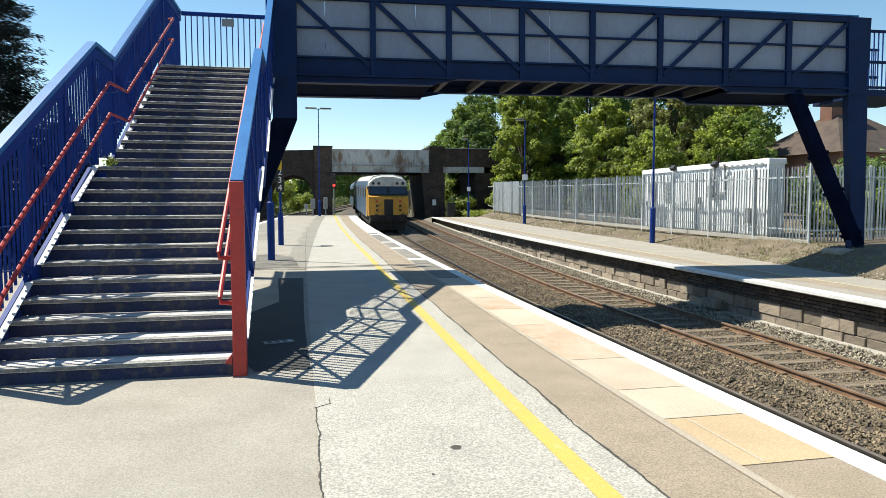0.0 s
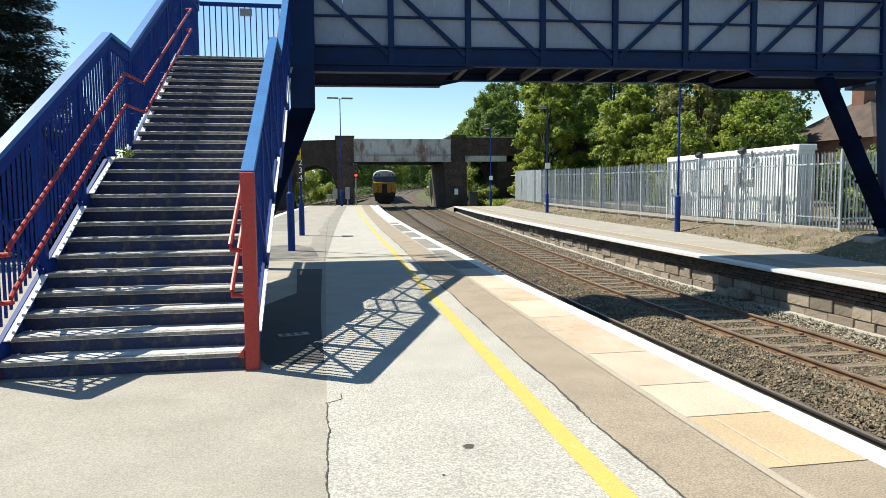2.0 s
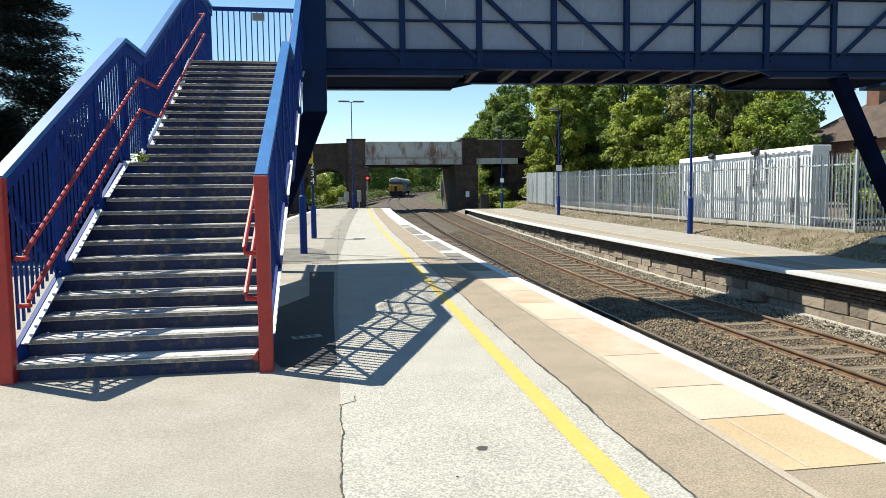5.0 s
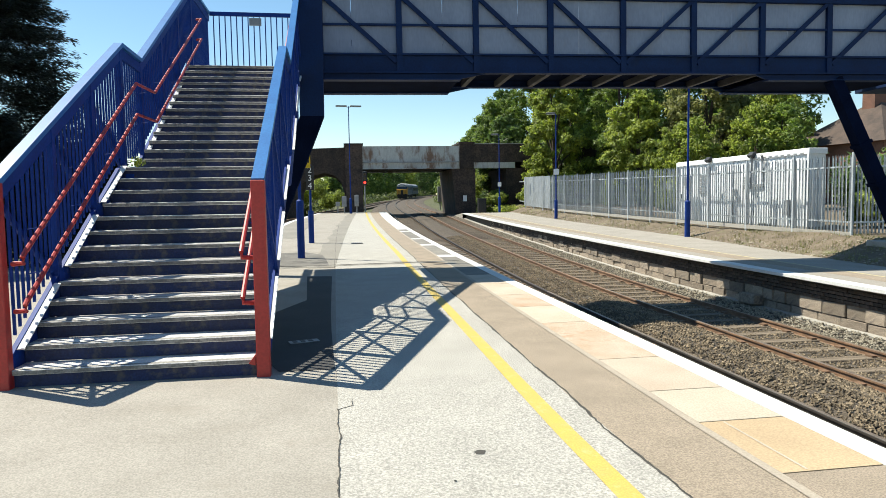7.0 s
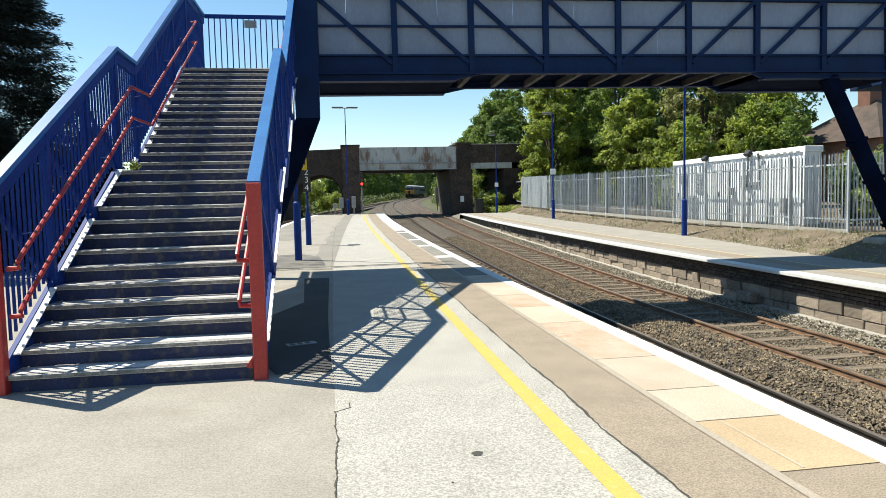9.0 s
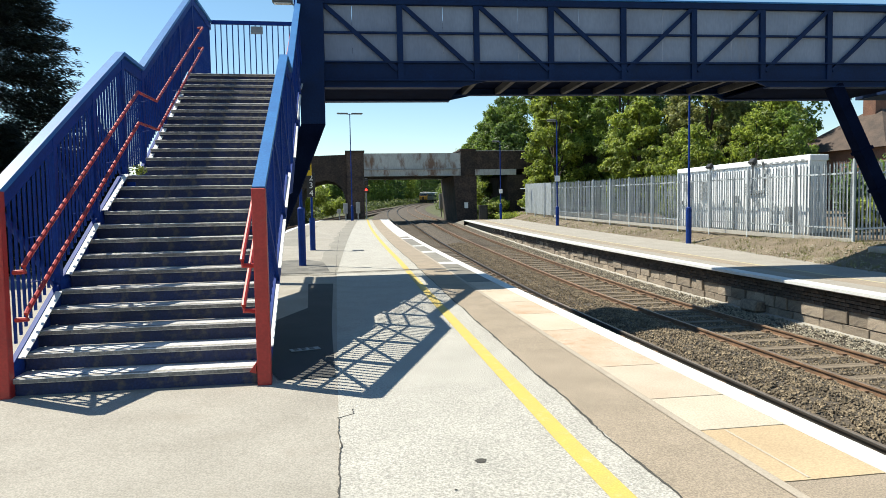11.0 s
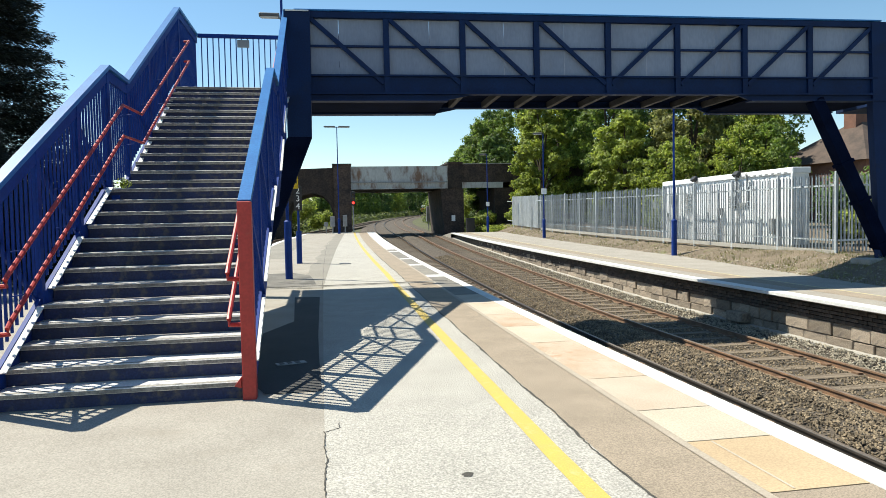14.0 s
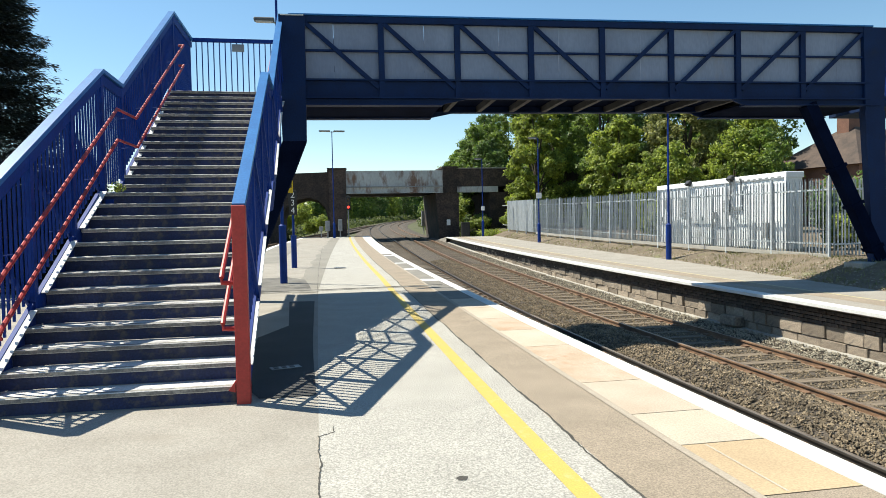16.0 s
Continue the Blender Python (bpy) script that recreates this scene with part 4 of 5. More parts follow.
# ---- lamps and posts ----
def lamp_post(p, h, arms, label, sleeve=1.0, sign=None, reach=0.36, head_l=0.3, mast=0.0):
    e = thing("street_lamp", pose(p[0], p[1], p[2]), label, "street lamp", "platform lamps")
    bm = bmesh.new()
    tube(bm, [(0, 0, -0.1), (0, 0, sleeve)], 0.11, 12)
    tube(bm, [(0, 0, sleeve), (0, 0, sleeve + 0.05)], 0.11, 12, r2=0.055)
    part("base_sleeve", bm, M_BLUE, e)
    bm = bmesh.new()
    tube(bm, [(0, 0, sleeve), (0, 0, h + mast)], 0.05, 10, r2=0.035)
    part("pole", bm, M_BLUE, e)
    for a in arms:
        d = Vector((math.cos(a), math.sin(a), 0))
        bm = bmesh.new()
        tube(bm, [(0, 0, h - 0.08), d * (reach - head_l * 0.5) + Vector((0, 0, h - 0.02))], 0.025, 8)
        part("arm", bm, M_GREY, e)
        bm = bmesh.new()
        m = Matrix.Translation(d * reach + Vector((0, 0, h))) @ Matrix.Rotation(a, 4, "Z")
        box(bm, -head_l, -0.12, -0.03, head_l, 0.12, 0.07, 0.025, m)
        head = part("lantern", bm, M_LANTERN, e, "dark grey lamp head")
        bm = bmesh.new()
        box(bm, -head_l + 0.05, -0.095, -0.06, head_l - 0.05, 0.095, -0.032, 0.01, m)
        part("diffuser", bm, M_LAMP_LENS, head)
    if sign:
        z, w, hh, m_ = sign
        bm = bmesh.new()
        box(bm, -w / 2, -0.09, z, w / 2, -0.06, z + hh, 0.004)
        part("plate", bm, m_, e, "small white plate")
    return e


def build_posts():
    lamp_post((-0.95, 21.3, rise(21.3)), 7.9, [math.pi], "tall blue platform lamp post with a grey lantern", 1.75, mast=1.6)
    lamp_post((1.7, 60.0, rise(60)), 9.2, [0.05, math.pi + 0.05], "tall blue lamp post with two lanterns", 1.3, None, 0.62, 0.48)
    lamp_post((14.45, 26.2, rise(26.2)), 6.3, [math.pi - 0.25], "blue lamp post on the far platform", 1.45)
    lamp_post((14.9, 44.2, rise(44.2) + 0.02), 7.0, [math.pi - 0.2], "blue lamp post carrying a white plate", 1.25, (2.95, 0.36, 0.38, M_WHITE))
    lamp_post((14.2, 57.0, rise(57)), 6.6, [math.pi - 0.2], "distant blue lamp post with a grey lantern", 1.3, (2.2, 0.3, 0.35, M_WHITE))
    # stop marker with figures
    e = thing("stop_sign", pose(-0.82, 28.0, rise(28)), "black car-stop sign with white figures on a blue post", "sign")
    bm = bmesh.new()
    tube(bm, [(0, 0, -0.1), (0, 0, 1.3)], 0.11, 12)
    part("base_sleeve", bm, M_BLUE, e)
    bm = bmesh.new()
    tube(bm, [(0, 0, 1.3), (0, 0, 3.15)], 0.045, 10)
    part("post", bm, M_BLUE, e)
    bm = bmesh.new()
    box(bm, -0.16, -0.09, 2.12, 0.16, -0.06, 3.08, 0.006)
    plate = part("plate", bm, M_BLACK, e, "black plate")
    for txt, z in (("2", 2.80), ("3", 2.49), ("4", 2.18)):
        cu = bpy.data.curves.new("figure", "FONT")
        cu.body, cu.size, cu.extrude, cu.align_x = txt, 0.34, 0.003, "CENTER"
        o = new("figure", cu)
        o.parent = plate
        o.matrix_basis = pose(0, -0.094, z, 90, 0, 0)
        cu.materials.append(M_WHITE)
    # yellow notice on the lamp post
    n = thing("notice", pose(-0.80, 21.2, rise(21.3)), "yellow warning notice fixed to the lamp post", "sign")
    bm = bmesh.new()
    box(bm, 0.0, -0.02, 2.74, 0.2, 0.0, 3.12, 0.004)
    pl = part("plate", bm, M_YELLOW_SIGN, n)
    bm = bmesh.new()
    box(bm, 0.04, -0.026, 2.9, 0.16, -0.021, 3.06)
    part("marking", bm, M_BLACK, pl)


# ---- signal and small lineside boxes ----
def build_signal():
    p = on_line(-1.9, 62.0, -0.12)
    e = thing("railway_signal", pose(p.x, p.y, p.z), "colour-light signal with a glowing red lens", "signal")
    bm = bmesh.new()
    tube(bm, [(0, 0.12, -0.6), (0, 0.12, 3.85)], 0.06, 10)
    part("post", bm, M_GREY, e)
    bm = bmesh.new()
    box(bm, -0.2, -0.1, 2.55, 0.2, 0.08, 3.8, 0.03)
    part("head", bm, M_BLACK, e)
    for i, z in enumerate((2.8, 3.17, 3.54)):
        bm = bmesh.new()
        bmesh.ops.create_cone(bm, cap_ends=True, segments=16, radius1=0.11, radius2=0.11, depth=0.05,
                              matrix=pose(0, -0.12, z, 90))
        lens = part("lens", bm, M_RED_LIGHT if i == 0 else M_LENS_OFF, e, "glowing red lens" if i == 0 else "unlit lens")
        bm = bmesh.new()
        for k in range(7):
            a, b = math.pi * k / 7, math.pi * (k + 1) / 7
            bar(bm, (0.13 * math.cos(a), -0.22, z + 0.13 * math.sin(a)), (0.13 * math.cos(b), -0.22, z + 0.13 * math.sin(b)), 0.24, 0.012, up=(0, 0, 1) if abs(math.cos((a + b) / 2)) > 0.9 else (math.cos((a + b) / 2), 0, math.sin((a + b) / 2)))
        part("hood", bm, M_BLACK, lens)
    for x, y, w, h in ((1.15, 60.5, 0.4, 1.5), (2.25, 61.0, 0.36, 1.6), (0.6, 61.5, 0.35, 1.0), (12.1, 76.0, 0.5, 2.3)):
        b = thing("lineside_cabinet", pose(x, y, rise(y)), "grey lineside equipment cabinet on a post", "cabinet", "lineside cabinets")
        bm = bmesh.new()
        box(bm, -w / 2, -0.15, 0.6, w / 2, 0.15, h, 0.02)
        part("body", bm, M_GREY, b)
        bm = bmesh.new()
        box(bm, -0.05, -0.05, -0.3, 0.05, 0.05, 0.62)
        part("stand", bm, M_GREY, b)
        bm = bmesh.new()
        box(bm, -w / 2 + 0.04, -0.17, 0.65, w / 2 - 0.04, -0.152, h - 0.05, 0.004)
        part("door", bm, M_GREY, b)


def build_bin():
    b = thing("relay_cabinet", pose(13.55, 61.0, rise(61)), "dark steel relay cabinet standing beyond the far platform", "cabinet")
    bm = bmesh.new()
    box(bm, -0.36, -0.25, -0.9, 0.36, 0.25, 1.05, 0.02)
    part("body", bm, M_BLACK, b)
    bm = bmesh.new()
    box(bm, -0.4, -0.29, 1.05, 0.4, 0.29, 1.13, 0.02)
    part("lid", bm, M_BLACK, b)
    for s in (-1, 1):
        bm = bmesh.new()
        box(bm, s * 0.17 - 0.155, -0.275, -0.1, s * 0.17 + 0.155, -0.252, 0.98, 0.006)
        part("door", bm, M_BLACK, b)


# ---- palisade fence ----
F_OFF, F_Z, F_H = 11.75, 0.52, 2.45


def build_fence():
    fe = thing("palisade_fence", Matrix(), "galvanised steel palisade fence along the bank", "fence")
    y0, y1 = 18.6, 58.0
    bm = bmesh.new()
    pts = [(-0.036, 0.0), (-0.016, 0.026), (0.016, 0.026), (0.036, 0.0)]
    ring = [[bm.verts.new((x, -y, z)) for x, y in pts] for z in (0, F_H - 0.12)]
    tips = [bm.verts.new((-0.030, 0.01, F_H)), bm.verts.new((0.0, -0.03, F_H - 0.04)), bm.verts.new((0.030, 0.01, F_H))]
    for k in range(3):
        bm.faces.new((ring[0][k], ring[0][k + 1], ring[1][k + 1], ring[1][k]))
    bm.faces.new((ring[1][0], ring[1][1], tips[0]))
    bm.faces.new((ring[1][1], ring[1][2], tips[1]))
    bm.faces.new((ring[1][2], ring[1][3], tips[2]))
    bmesh.ops.solidify(bm, geom=bm.faces[:], thickness=0.004)
    pale = part("pale", bm, M_GALV, fe)
    rnd = random.Random(8)

    def line(a, b, first, last_post=True):
        d = (b - a)
        n = d.length
        ang = math.degrees(math.atan2(d.y, d.x))
        k, s = 0, 0.09
        while s < n:
            p = a + d * (s / n)
            if p.y > 50:
                s += 0.155
                continue
            m = pose(p.x, p.y, p.z + rnd.uniform(-0.01, 0.01), rnd.uniform(-0.7, 0.7), 0, ang)
            if first[0]:
                pale.matrix_basis = m
                first[0] = False
            else:
                share("pale", pale, m, fe)
            s += 0.155
        side = Vector((-d.y, d.x, 0)).normalized() * 0.04
        for z in (0.35, 2.05):
            bm = bmesh.new()
            bar(bm, a - side + Vector((0, 0, z)), b - side + Vector((0, 0, z)), 0.045, 0.05)
            part("rail", bm, M_GALV, fe)
        bm = bmesh.new()
        c = a + side * 2.5
        box(bm, c.x - 0.03, c.y - 0.03, a.z - 0.2, c.x + 0.03, c.y + 0.03, a.z + F_H + 0.02)
        part("post", bm, M_GALV, fe)

    first = [True]
    y = y0
    while y < y1:
        line(on_line(F_OFF, y, F_Z), on_line(F_OFF, y + 2.75, F_Z), first)
        y += 2.75
    a = on_line(F_OFF, y0, F_Z)
    for i in range(3):
        line(a + Vector((2.7 * i, 0.5 * i, 0)), a + Vector((2.7 * (i + 1), 0.5 * (i + 1), 0)), first)
    y = y0
    while y < 47:
        bm = bmesh.new()
        bar(bm, on_line(F_OFF - 0.09, y + 0.02, F_Z - 0.02), on_line(F_OFF - 0.09, y + 2.73, F_Z - 0.02), 0.07, 0.14)
        part("edging_board", bm, M_CONCRETE, fe, "pale concrete edging board")
        y += 2.75
    # the far stretch, too thin to pick apart
    bm = bmesh.new()
    y = 50.0
    while y < y1:
        p = on_line(F_OFF, y, F_Z)
        box(bm, p.x - 0.012, p.y - 0.034, p.z, p.x + 0.012, p.y + 0.034, p.z + F_H)
        y += 0.155
    tagged(part("far_fencing", bm, M_GALV, fe, "distant close-set pales"), kind="stuff")


def build_cabin():
    a = on_line(12.5, 21.7, 0.5)
    b = on_line(12.5, 31.2, 0.5)
    ang = math.degrees(math.atan2((b - a).y, (b - a).x))
    e = thing("equipment_cabin", pose(a.x, a.y, 0.56, 0, 0, ang), "long white steel equipment cabin behind the fence", "cabin")
    L, D, H = (b - a).length, 0.6, 2.86
    bm = bmesh.new()
    poly, s = [], 0.0
    while s < L:
        poly += [(s, 0.0), (s + 0.12, 0.0), (s + 0.15, -0.014), (s + 0.24, -0.014)]
        s += 0.28
    poly += [(L, 0.0), (L, -D), (0, -D)]
    prism(bm, poly, 2, 0.12, H - 0.22)
    part("ribbed_wall", bm, M_WHITE_BOX, e)
    bm = bmesh.new()
    box(bm, -0.05, -D - 0.05, H - 0.22, L + 0.05, 0.06, H, 0.02)
    part("roof_edge", bm, M_WHITE_BOX, e)
    bm = bmesh.new()
    box(bm, 0, -D, -0.3, L, 0.0, 0.12)
    part("plinth", bm, M_CONCRETE, e)
    for s in (2.1, 4.7, 5.6, 8.2):
        bm = bmesh.new()
        box(bm, s, 0.005, 0.15, s + 0.85, 0.055, 2.3, 0.01)
        d = part("door", bm, M_WHITE_BOX, e)
        bm = bmesh.new()
        box(bm, s + 0.7, 0.055, 1.15, s + 0.76, 0.1, 1.35, 0.008)
        part("handle", bm, M_GREY, d, "grey door handle")
    for s, z, w, h in ((3.4, 1.5, 0.5, 0.5), (6.7, 1.35, 0.6, 0.9), (10.0, 1.6, 0.45, 0.35)):
        bm = bmesh.new()
        for k in range(5):
            zz = z + h * k / 5
            box(bm, s, 0.01, zz, s + w, 0.07, zz + h / 8)
        part("louvre", bm, M_GREY, e, "grey ventilation louvre")
    # fresh-air pipes, corner posts, roof-edge slots and a small junction box
    for s in (2.55, 3.25):
        bm = bmesh.new()
        tube(bm, [(s, 0.10, 1.75), (s, 0.10, 2.55), (s - 0.03, 0.14, 2.72), (s - 0.08, 0.2, 2.78)], 0.045, 8)
        part("vent_pipe", bm, M_GREY, e, "grey bent vent pipe")
    for s in (-0.04, L - 0.06):
        bm = bmesh.new()
        box(bm, s, -0.02, 0.1, s + 0.1, 0.065, H - 0.2, 0.006)
        part("corner_post", bm, M_WHITE_BOX, e)
    for k in range(9):
        bm = bmesh.new()
        box(bm, 0.25 + k * 0.36, 0.062, H - 0.19, 0.43 + k * 0.36, 0.068, H - 0.15)
        part("roof_slot", bm, M_GREY, e)
    for s, z, w, h in ((8.2, 1.75, 0.45, 0.4), (2.5, 1.55, 1.0, 0.14), (4.3, 1.2, 0.22, 0.3), (0.9, 0.5, 0.3, 0.55)):
        bm = bmesh.new()
        box(bm, s, 0.03, z, s + w, 0.16, z + h, 0.015)
        part("junction_box", bm, M_GREY, e, "grey junction box")
    for s in (3.2, 6.4):
        f = Matrix.Translation((s, 0.12, H - 0.05)) @ Matrix.Rotation(0.7, 4, "X")
        bm = bmesh.new()
        box(bm, -0.16, -0.07, -0.11, 0.16, 0.1, 0.11, 0.02, f)
        part("floodlight", bm, M_BLACK, e, "small black floodlight")


# ---- house ----
def build_house():
    e = thing("house", pose(39.7, 44.0, 0.4, 0, 0, 8), "brick house with a brown tiled roof and chimney", "house")
    W, D, H, R = 10.0, 8.0, 4.9, 8.2
    bm = bmesh.new()
    box(bm, -W / 2, -D / 2, -0.6, W / 2, D / 2, H)
    part("wall", bm, M_HOUSE, e)
    bm = bmesh.new()
    x, y = W / 2 + 0.4, D / 2 + 0.4
    v = [bm.verts.new(c) for c in ((-x, -y, H - 0.1), (x, -y, H - 0.1), (x, y, H - 0.1), (-x, y, H - 0.1), (-x + 4.7, 0, R), (x - 4.7, 0, R))]
    for q in ((0, 1, 5, 4), (2, 3, 4, 5), (1, 2, 5), (3, 0, 4), (3, 2, 1, 0)):
        bm.faces.new([v[k] for k in q])
    roof = part("roof", bm, M_ROOF, e, "brown tiled hipped roof")
    bm = bmesh.new()
    box(bm, -1.8, -0.5, R - 3.2, -0.75, 0.5, R + 1.6)
    box(bm, -1.9, -0.6, R + 1.5, -0.65, 0.6, R + 1.75, 0.03)
    ch = part("chimney", bm, M_HOUSE, roof, "red brick chimney stack")
    for i, (wx, wz) in enumerate(((-2.6, 2.6), (0, 2.6), (2.6, 2.6))):
        bm = bmesh.new()
        box(bm, wx - 0.65, -D / 2 - 0.05, wz, wx + 0.65, -D / 2 - 0.003, wz + 1.3)
        w = part("window", bm, M_WHITE, e, "white framed window")
        for k in (-1, 1):
            bm = bmesh.new()
            box(bm, wx + k * 0.31 - 0.27, -D / 2 - 0.06, wz + 0.08, wx + k * 0.31 + 0.27, -D / 2 - 0.052, wz + 1.22)
            part("pane", bm, M_GLASS, w)


# ---- road bridge ----
def build_road_bridge():
    Y = 64.0
    e = thing("road_bridge", pose(0, Y, 0.42, 0, 0, -1.0), "brick road bridge with a pale rusty girder span over the tracks", "bridge")
    k = Y / 62.0
    dep = 8.5
    zt = 6.4
    bm = bmesh.new()
    # left abutment with an arch
    arch = [(-1.7, -1.3), (-1.7, 2.0), (-1.4, 3.0), (-0.8, 3.6), (-0.1, 3.85), (0.5, 3.6), (0.9, 3.0), (1.1, 2.0), (1.1, -1.3)]
    arch = [(x * k * 1.45 - 0.35, z + 0.15) for x, z in arch]
    out = [(1.4, -1.3), (1.4, zt - 0.1), (-14, zt - 0.6), (-14, -1.3)]
    prism(bm, arch + out, 1, 0, dep)
    part("abutment", bm, M_BRICK, e, "sooty brick arch abutment")
    bm = bmesh.new()
    box(bm, 1.4, -0.25, -1.3, 2.98, dep + 0.25, zt + 0.1)
    part("pier", bm, M_BRICK, e, "sooty brick pier")
    bm = bmesh.new()
    box(bm, 1.3, -0.33, zt + 0.1, 3.06, dep + 0.33, zt + 0.25)
    part("coping", bm, M_BRICK, e)
    # girder span
    x0, x1 = 2.98, 12.05
    for y in (-0.05, dep - 0.1):
        bm = bmesh.new()
        box(bm, x0, y, 4.3, x1, y + 0.15, zt)
        g = part("girder", bm, M_PLATE, e, "pale girder streaked with rust")
        bm = bmesh.new()
        box(bm, x0, y - 0.16, 4.28, x1, y - 0.005, 4.36)
        part("flange", bm, M_PLATE, g)
        bm = bmesh.new()
        box(bm, x0, y - 0.16, 4.86, x1, y - 0.005, 4.95)
        part("angle_strip", bm, M_GREY, g)
        for i in range(5):
            x = x0 + 0.2 + i * (x1 - x0 - 0.4) / 4
            bm = bmesh.new()
            box(bm, x - 0.05, y - 0.13, 4.37, x + 0.05, y - 0.005, 4.85)
            part("stiffener", bm, M_PLATE, g)
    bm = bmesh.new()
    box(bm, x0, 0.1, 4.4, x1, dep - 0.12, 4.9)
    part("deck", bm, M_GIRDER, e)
    # right pier, side span and end pier
    bm = bmesh.new()
    prism(bm, [(11.75, -1.3), (13.55, -1.3), (13.55, 4.27), (11.35, 4.27)], 1, -0.1, dep + 0.1)
    part("pier", bm, M_BRICK, e, "sooty brick pier")
    bm = bmesh.new()
    box(bm, 12.05, -0.2, 4.27, 13.4, dep + 0.2, zt + 0.2)
    part("parapet_pier", bm, M_BRICK, e)
    bm = bmesh.new()
    box(bm, 11.97, -0.28, zt + 0.2, 13.5, dep + 0.28, zt + 0.35)
    part("coping", bm, M_BRICK, e)
    bm = bmesh.new()
    box(bm, 13.4, -0.05, 4.85, 40, dep, zt + 0.15)
    part("parapet", bm, M_BRICK, e, "sooty brick parapet wall")
    bm = bmesh.new()
    box(bm, 13.5, -0.1, zt + 0.15, 40, dep + 0.05, zt + 0.23)
    part("coping", bm, M_CONCRETE, e)
    bm = bmesh.new()
    box(bm, 13.42, -0.12, 4.3, 17.4, 0.3, 4.84)
    part("side_beam", bm, M_PLATE, e, "pale concrete side beam")
    bm = bmesh.new()
    box(bm, 16.6, 0, -1.3, 18.2, dep, 4.3)
    part("end_pier", bm, M_BRICK, e)
    bm = bmesh.new()
    box(bm, 18.2, 0.5, -1.3, 40, dep, 4.85)
    part("abutment", bm, M_BRICK, e, "dark brick abutment behind trees")
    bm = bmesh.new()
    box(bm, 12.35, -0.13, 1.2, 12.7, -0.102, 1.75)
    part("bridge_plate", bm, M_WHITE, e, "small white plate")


# ---- foliage ----
def leaves(bm, c, r, n, size, rnd, flat=0.85):
    """Leaf sprays in a rough shell round c."""
    for _ in range(n):
        d = Vector((rnd.gauss(0, 1), rnd.gauss(0, 1), rnd.gauss(0, 1))).normalized()
        rr = r * (0.2 + 1.05 * rnd.random() ** 0.75)
        p = c + Vector((d.x * rr, d.y * rr, d.z * rr * flat))
        s = size * rnd.uniform(0.55, 1.3)
        nrm = (d + Vector((rnd.uniform(-0.9, 0.9), rnd.uniform(-0.9, 0.9), rnd.uniform(-0.5, 1.0)))).normalized()
        a = nrm.orthogonal().normalized()
        a = (Matrix.Rotation(rnd.uniform(0, 6.28), 3, nrm) @ a)
        b = nrm.cross(a)
        q = nrm * s * 0.25
        v = [bm.verts.new(p + x) for x in (-a * s, b * s * 0.55 - q, a * s, -b * s * 0.55 - q)]
        bm.faces.new((v[0], v[1], v[2]))
        bm.faces.new((v[0], v[2], v[3]))


def tree(name, p, h, r, material, rnd, n=5200, size=0.26, label="broad leafy deciduous tree in full green leaf", low=0.18, cat="tree", group="trees"):
    e = thing(name, pose(p[0], p[1], p[2]), label, cat, group)
    bm = bmesh.new()
    tube(bm, [(0, 0, -2.2), (0.1, 0.05, h * 0.3), (-0.1, 0.1, h * 0.62)], 0.028 * h, 8, r2=0.01 * h)
    blobs = []
    m = 22
    for i in range(m):
        f = (i + 0.5) / m
        z = h * (low + (0.97 - low) * f)
        w = r * math.sin(math.pi * min(1.0, 0.20 + 0.76 * f)) ** 0.8
        a = i * 2.4 + rnd.uniform(-0.4, 0.4)
        c = Vector((math.cos(a) * w * 0.62, math.sin(a) * w * 0.62, z))
        br = r * rnd.uniform(0.30, 0.48) * (1.0 - 0.35 * f)
        blobs.append((c, br))
        if i % 2 == 0:
            tube(bm, [(0, 0, z * 0.55), c * 0.5 + Vector((0, 0, z * 0.36)), c], 0.009 * h, 5, r2=0.003 * h)
    part("trunk", bm, M_BARK, e)
    bm = bmesh.new()
    tot = sum(b * b for _, b in blobs)
    for c, b in blobs:
        k = int(n * b * b / tot)
        tufts = 18 if n > 5000 else 7
        for _ in range(tufts):
            d = Vector((rnd.gauss(0, 1), rnd.gauss(0, 1), rnd.gauss(0, 0.8))).normalized()
            leaves(bm, c + d * b * rnd.uniform(0.45, 0.95), b * rnd.uniform(0.2, 0.55), k // tufts, size, rnd, flat=rnd.uniform(0.5, 1.0))
    part("crown", bm, material, e)
    return e


def bush(p, r, h, material, rnd, n=1400, size=0.16, label="bushy green shrub beside the line"):
    e = thing("shrub", pose(*p), label, "shrub", "shrubs")
    bm = bmesh.new()
    st = bmesh.new()
    for i in range(7):
        a = i * 0.9 + rnd.random()
        c = Vector((math.cos(a) * r * 0.55, math.sin(a) * r * 0.55, h * rnd.uniform(0.3, 0.72)))
        leaves(bm, c, r * rnd.uniform(0.35, 0.55), n // 7, size, rnd, flat=h / r * 0.6)
        tube(st, [(0, 0, -0.2), c], 0.03, 5, r2=0.01)
    part("stems", st, M_BARK, e)
    part("crown", bm, material, e)


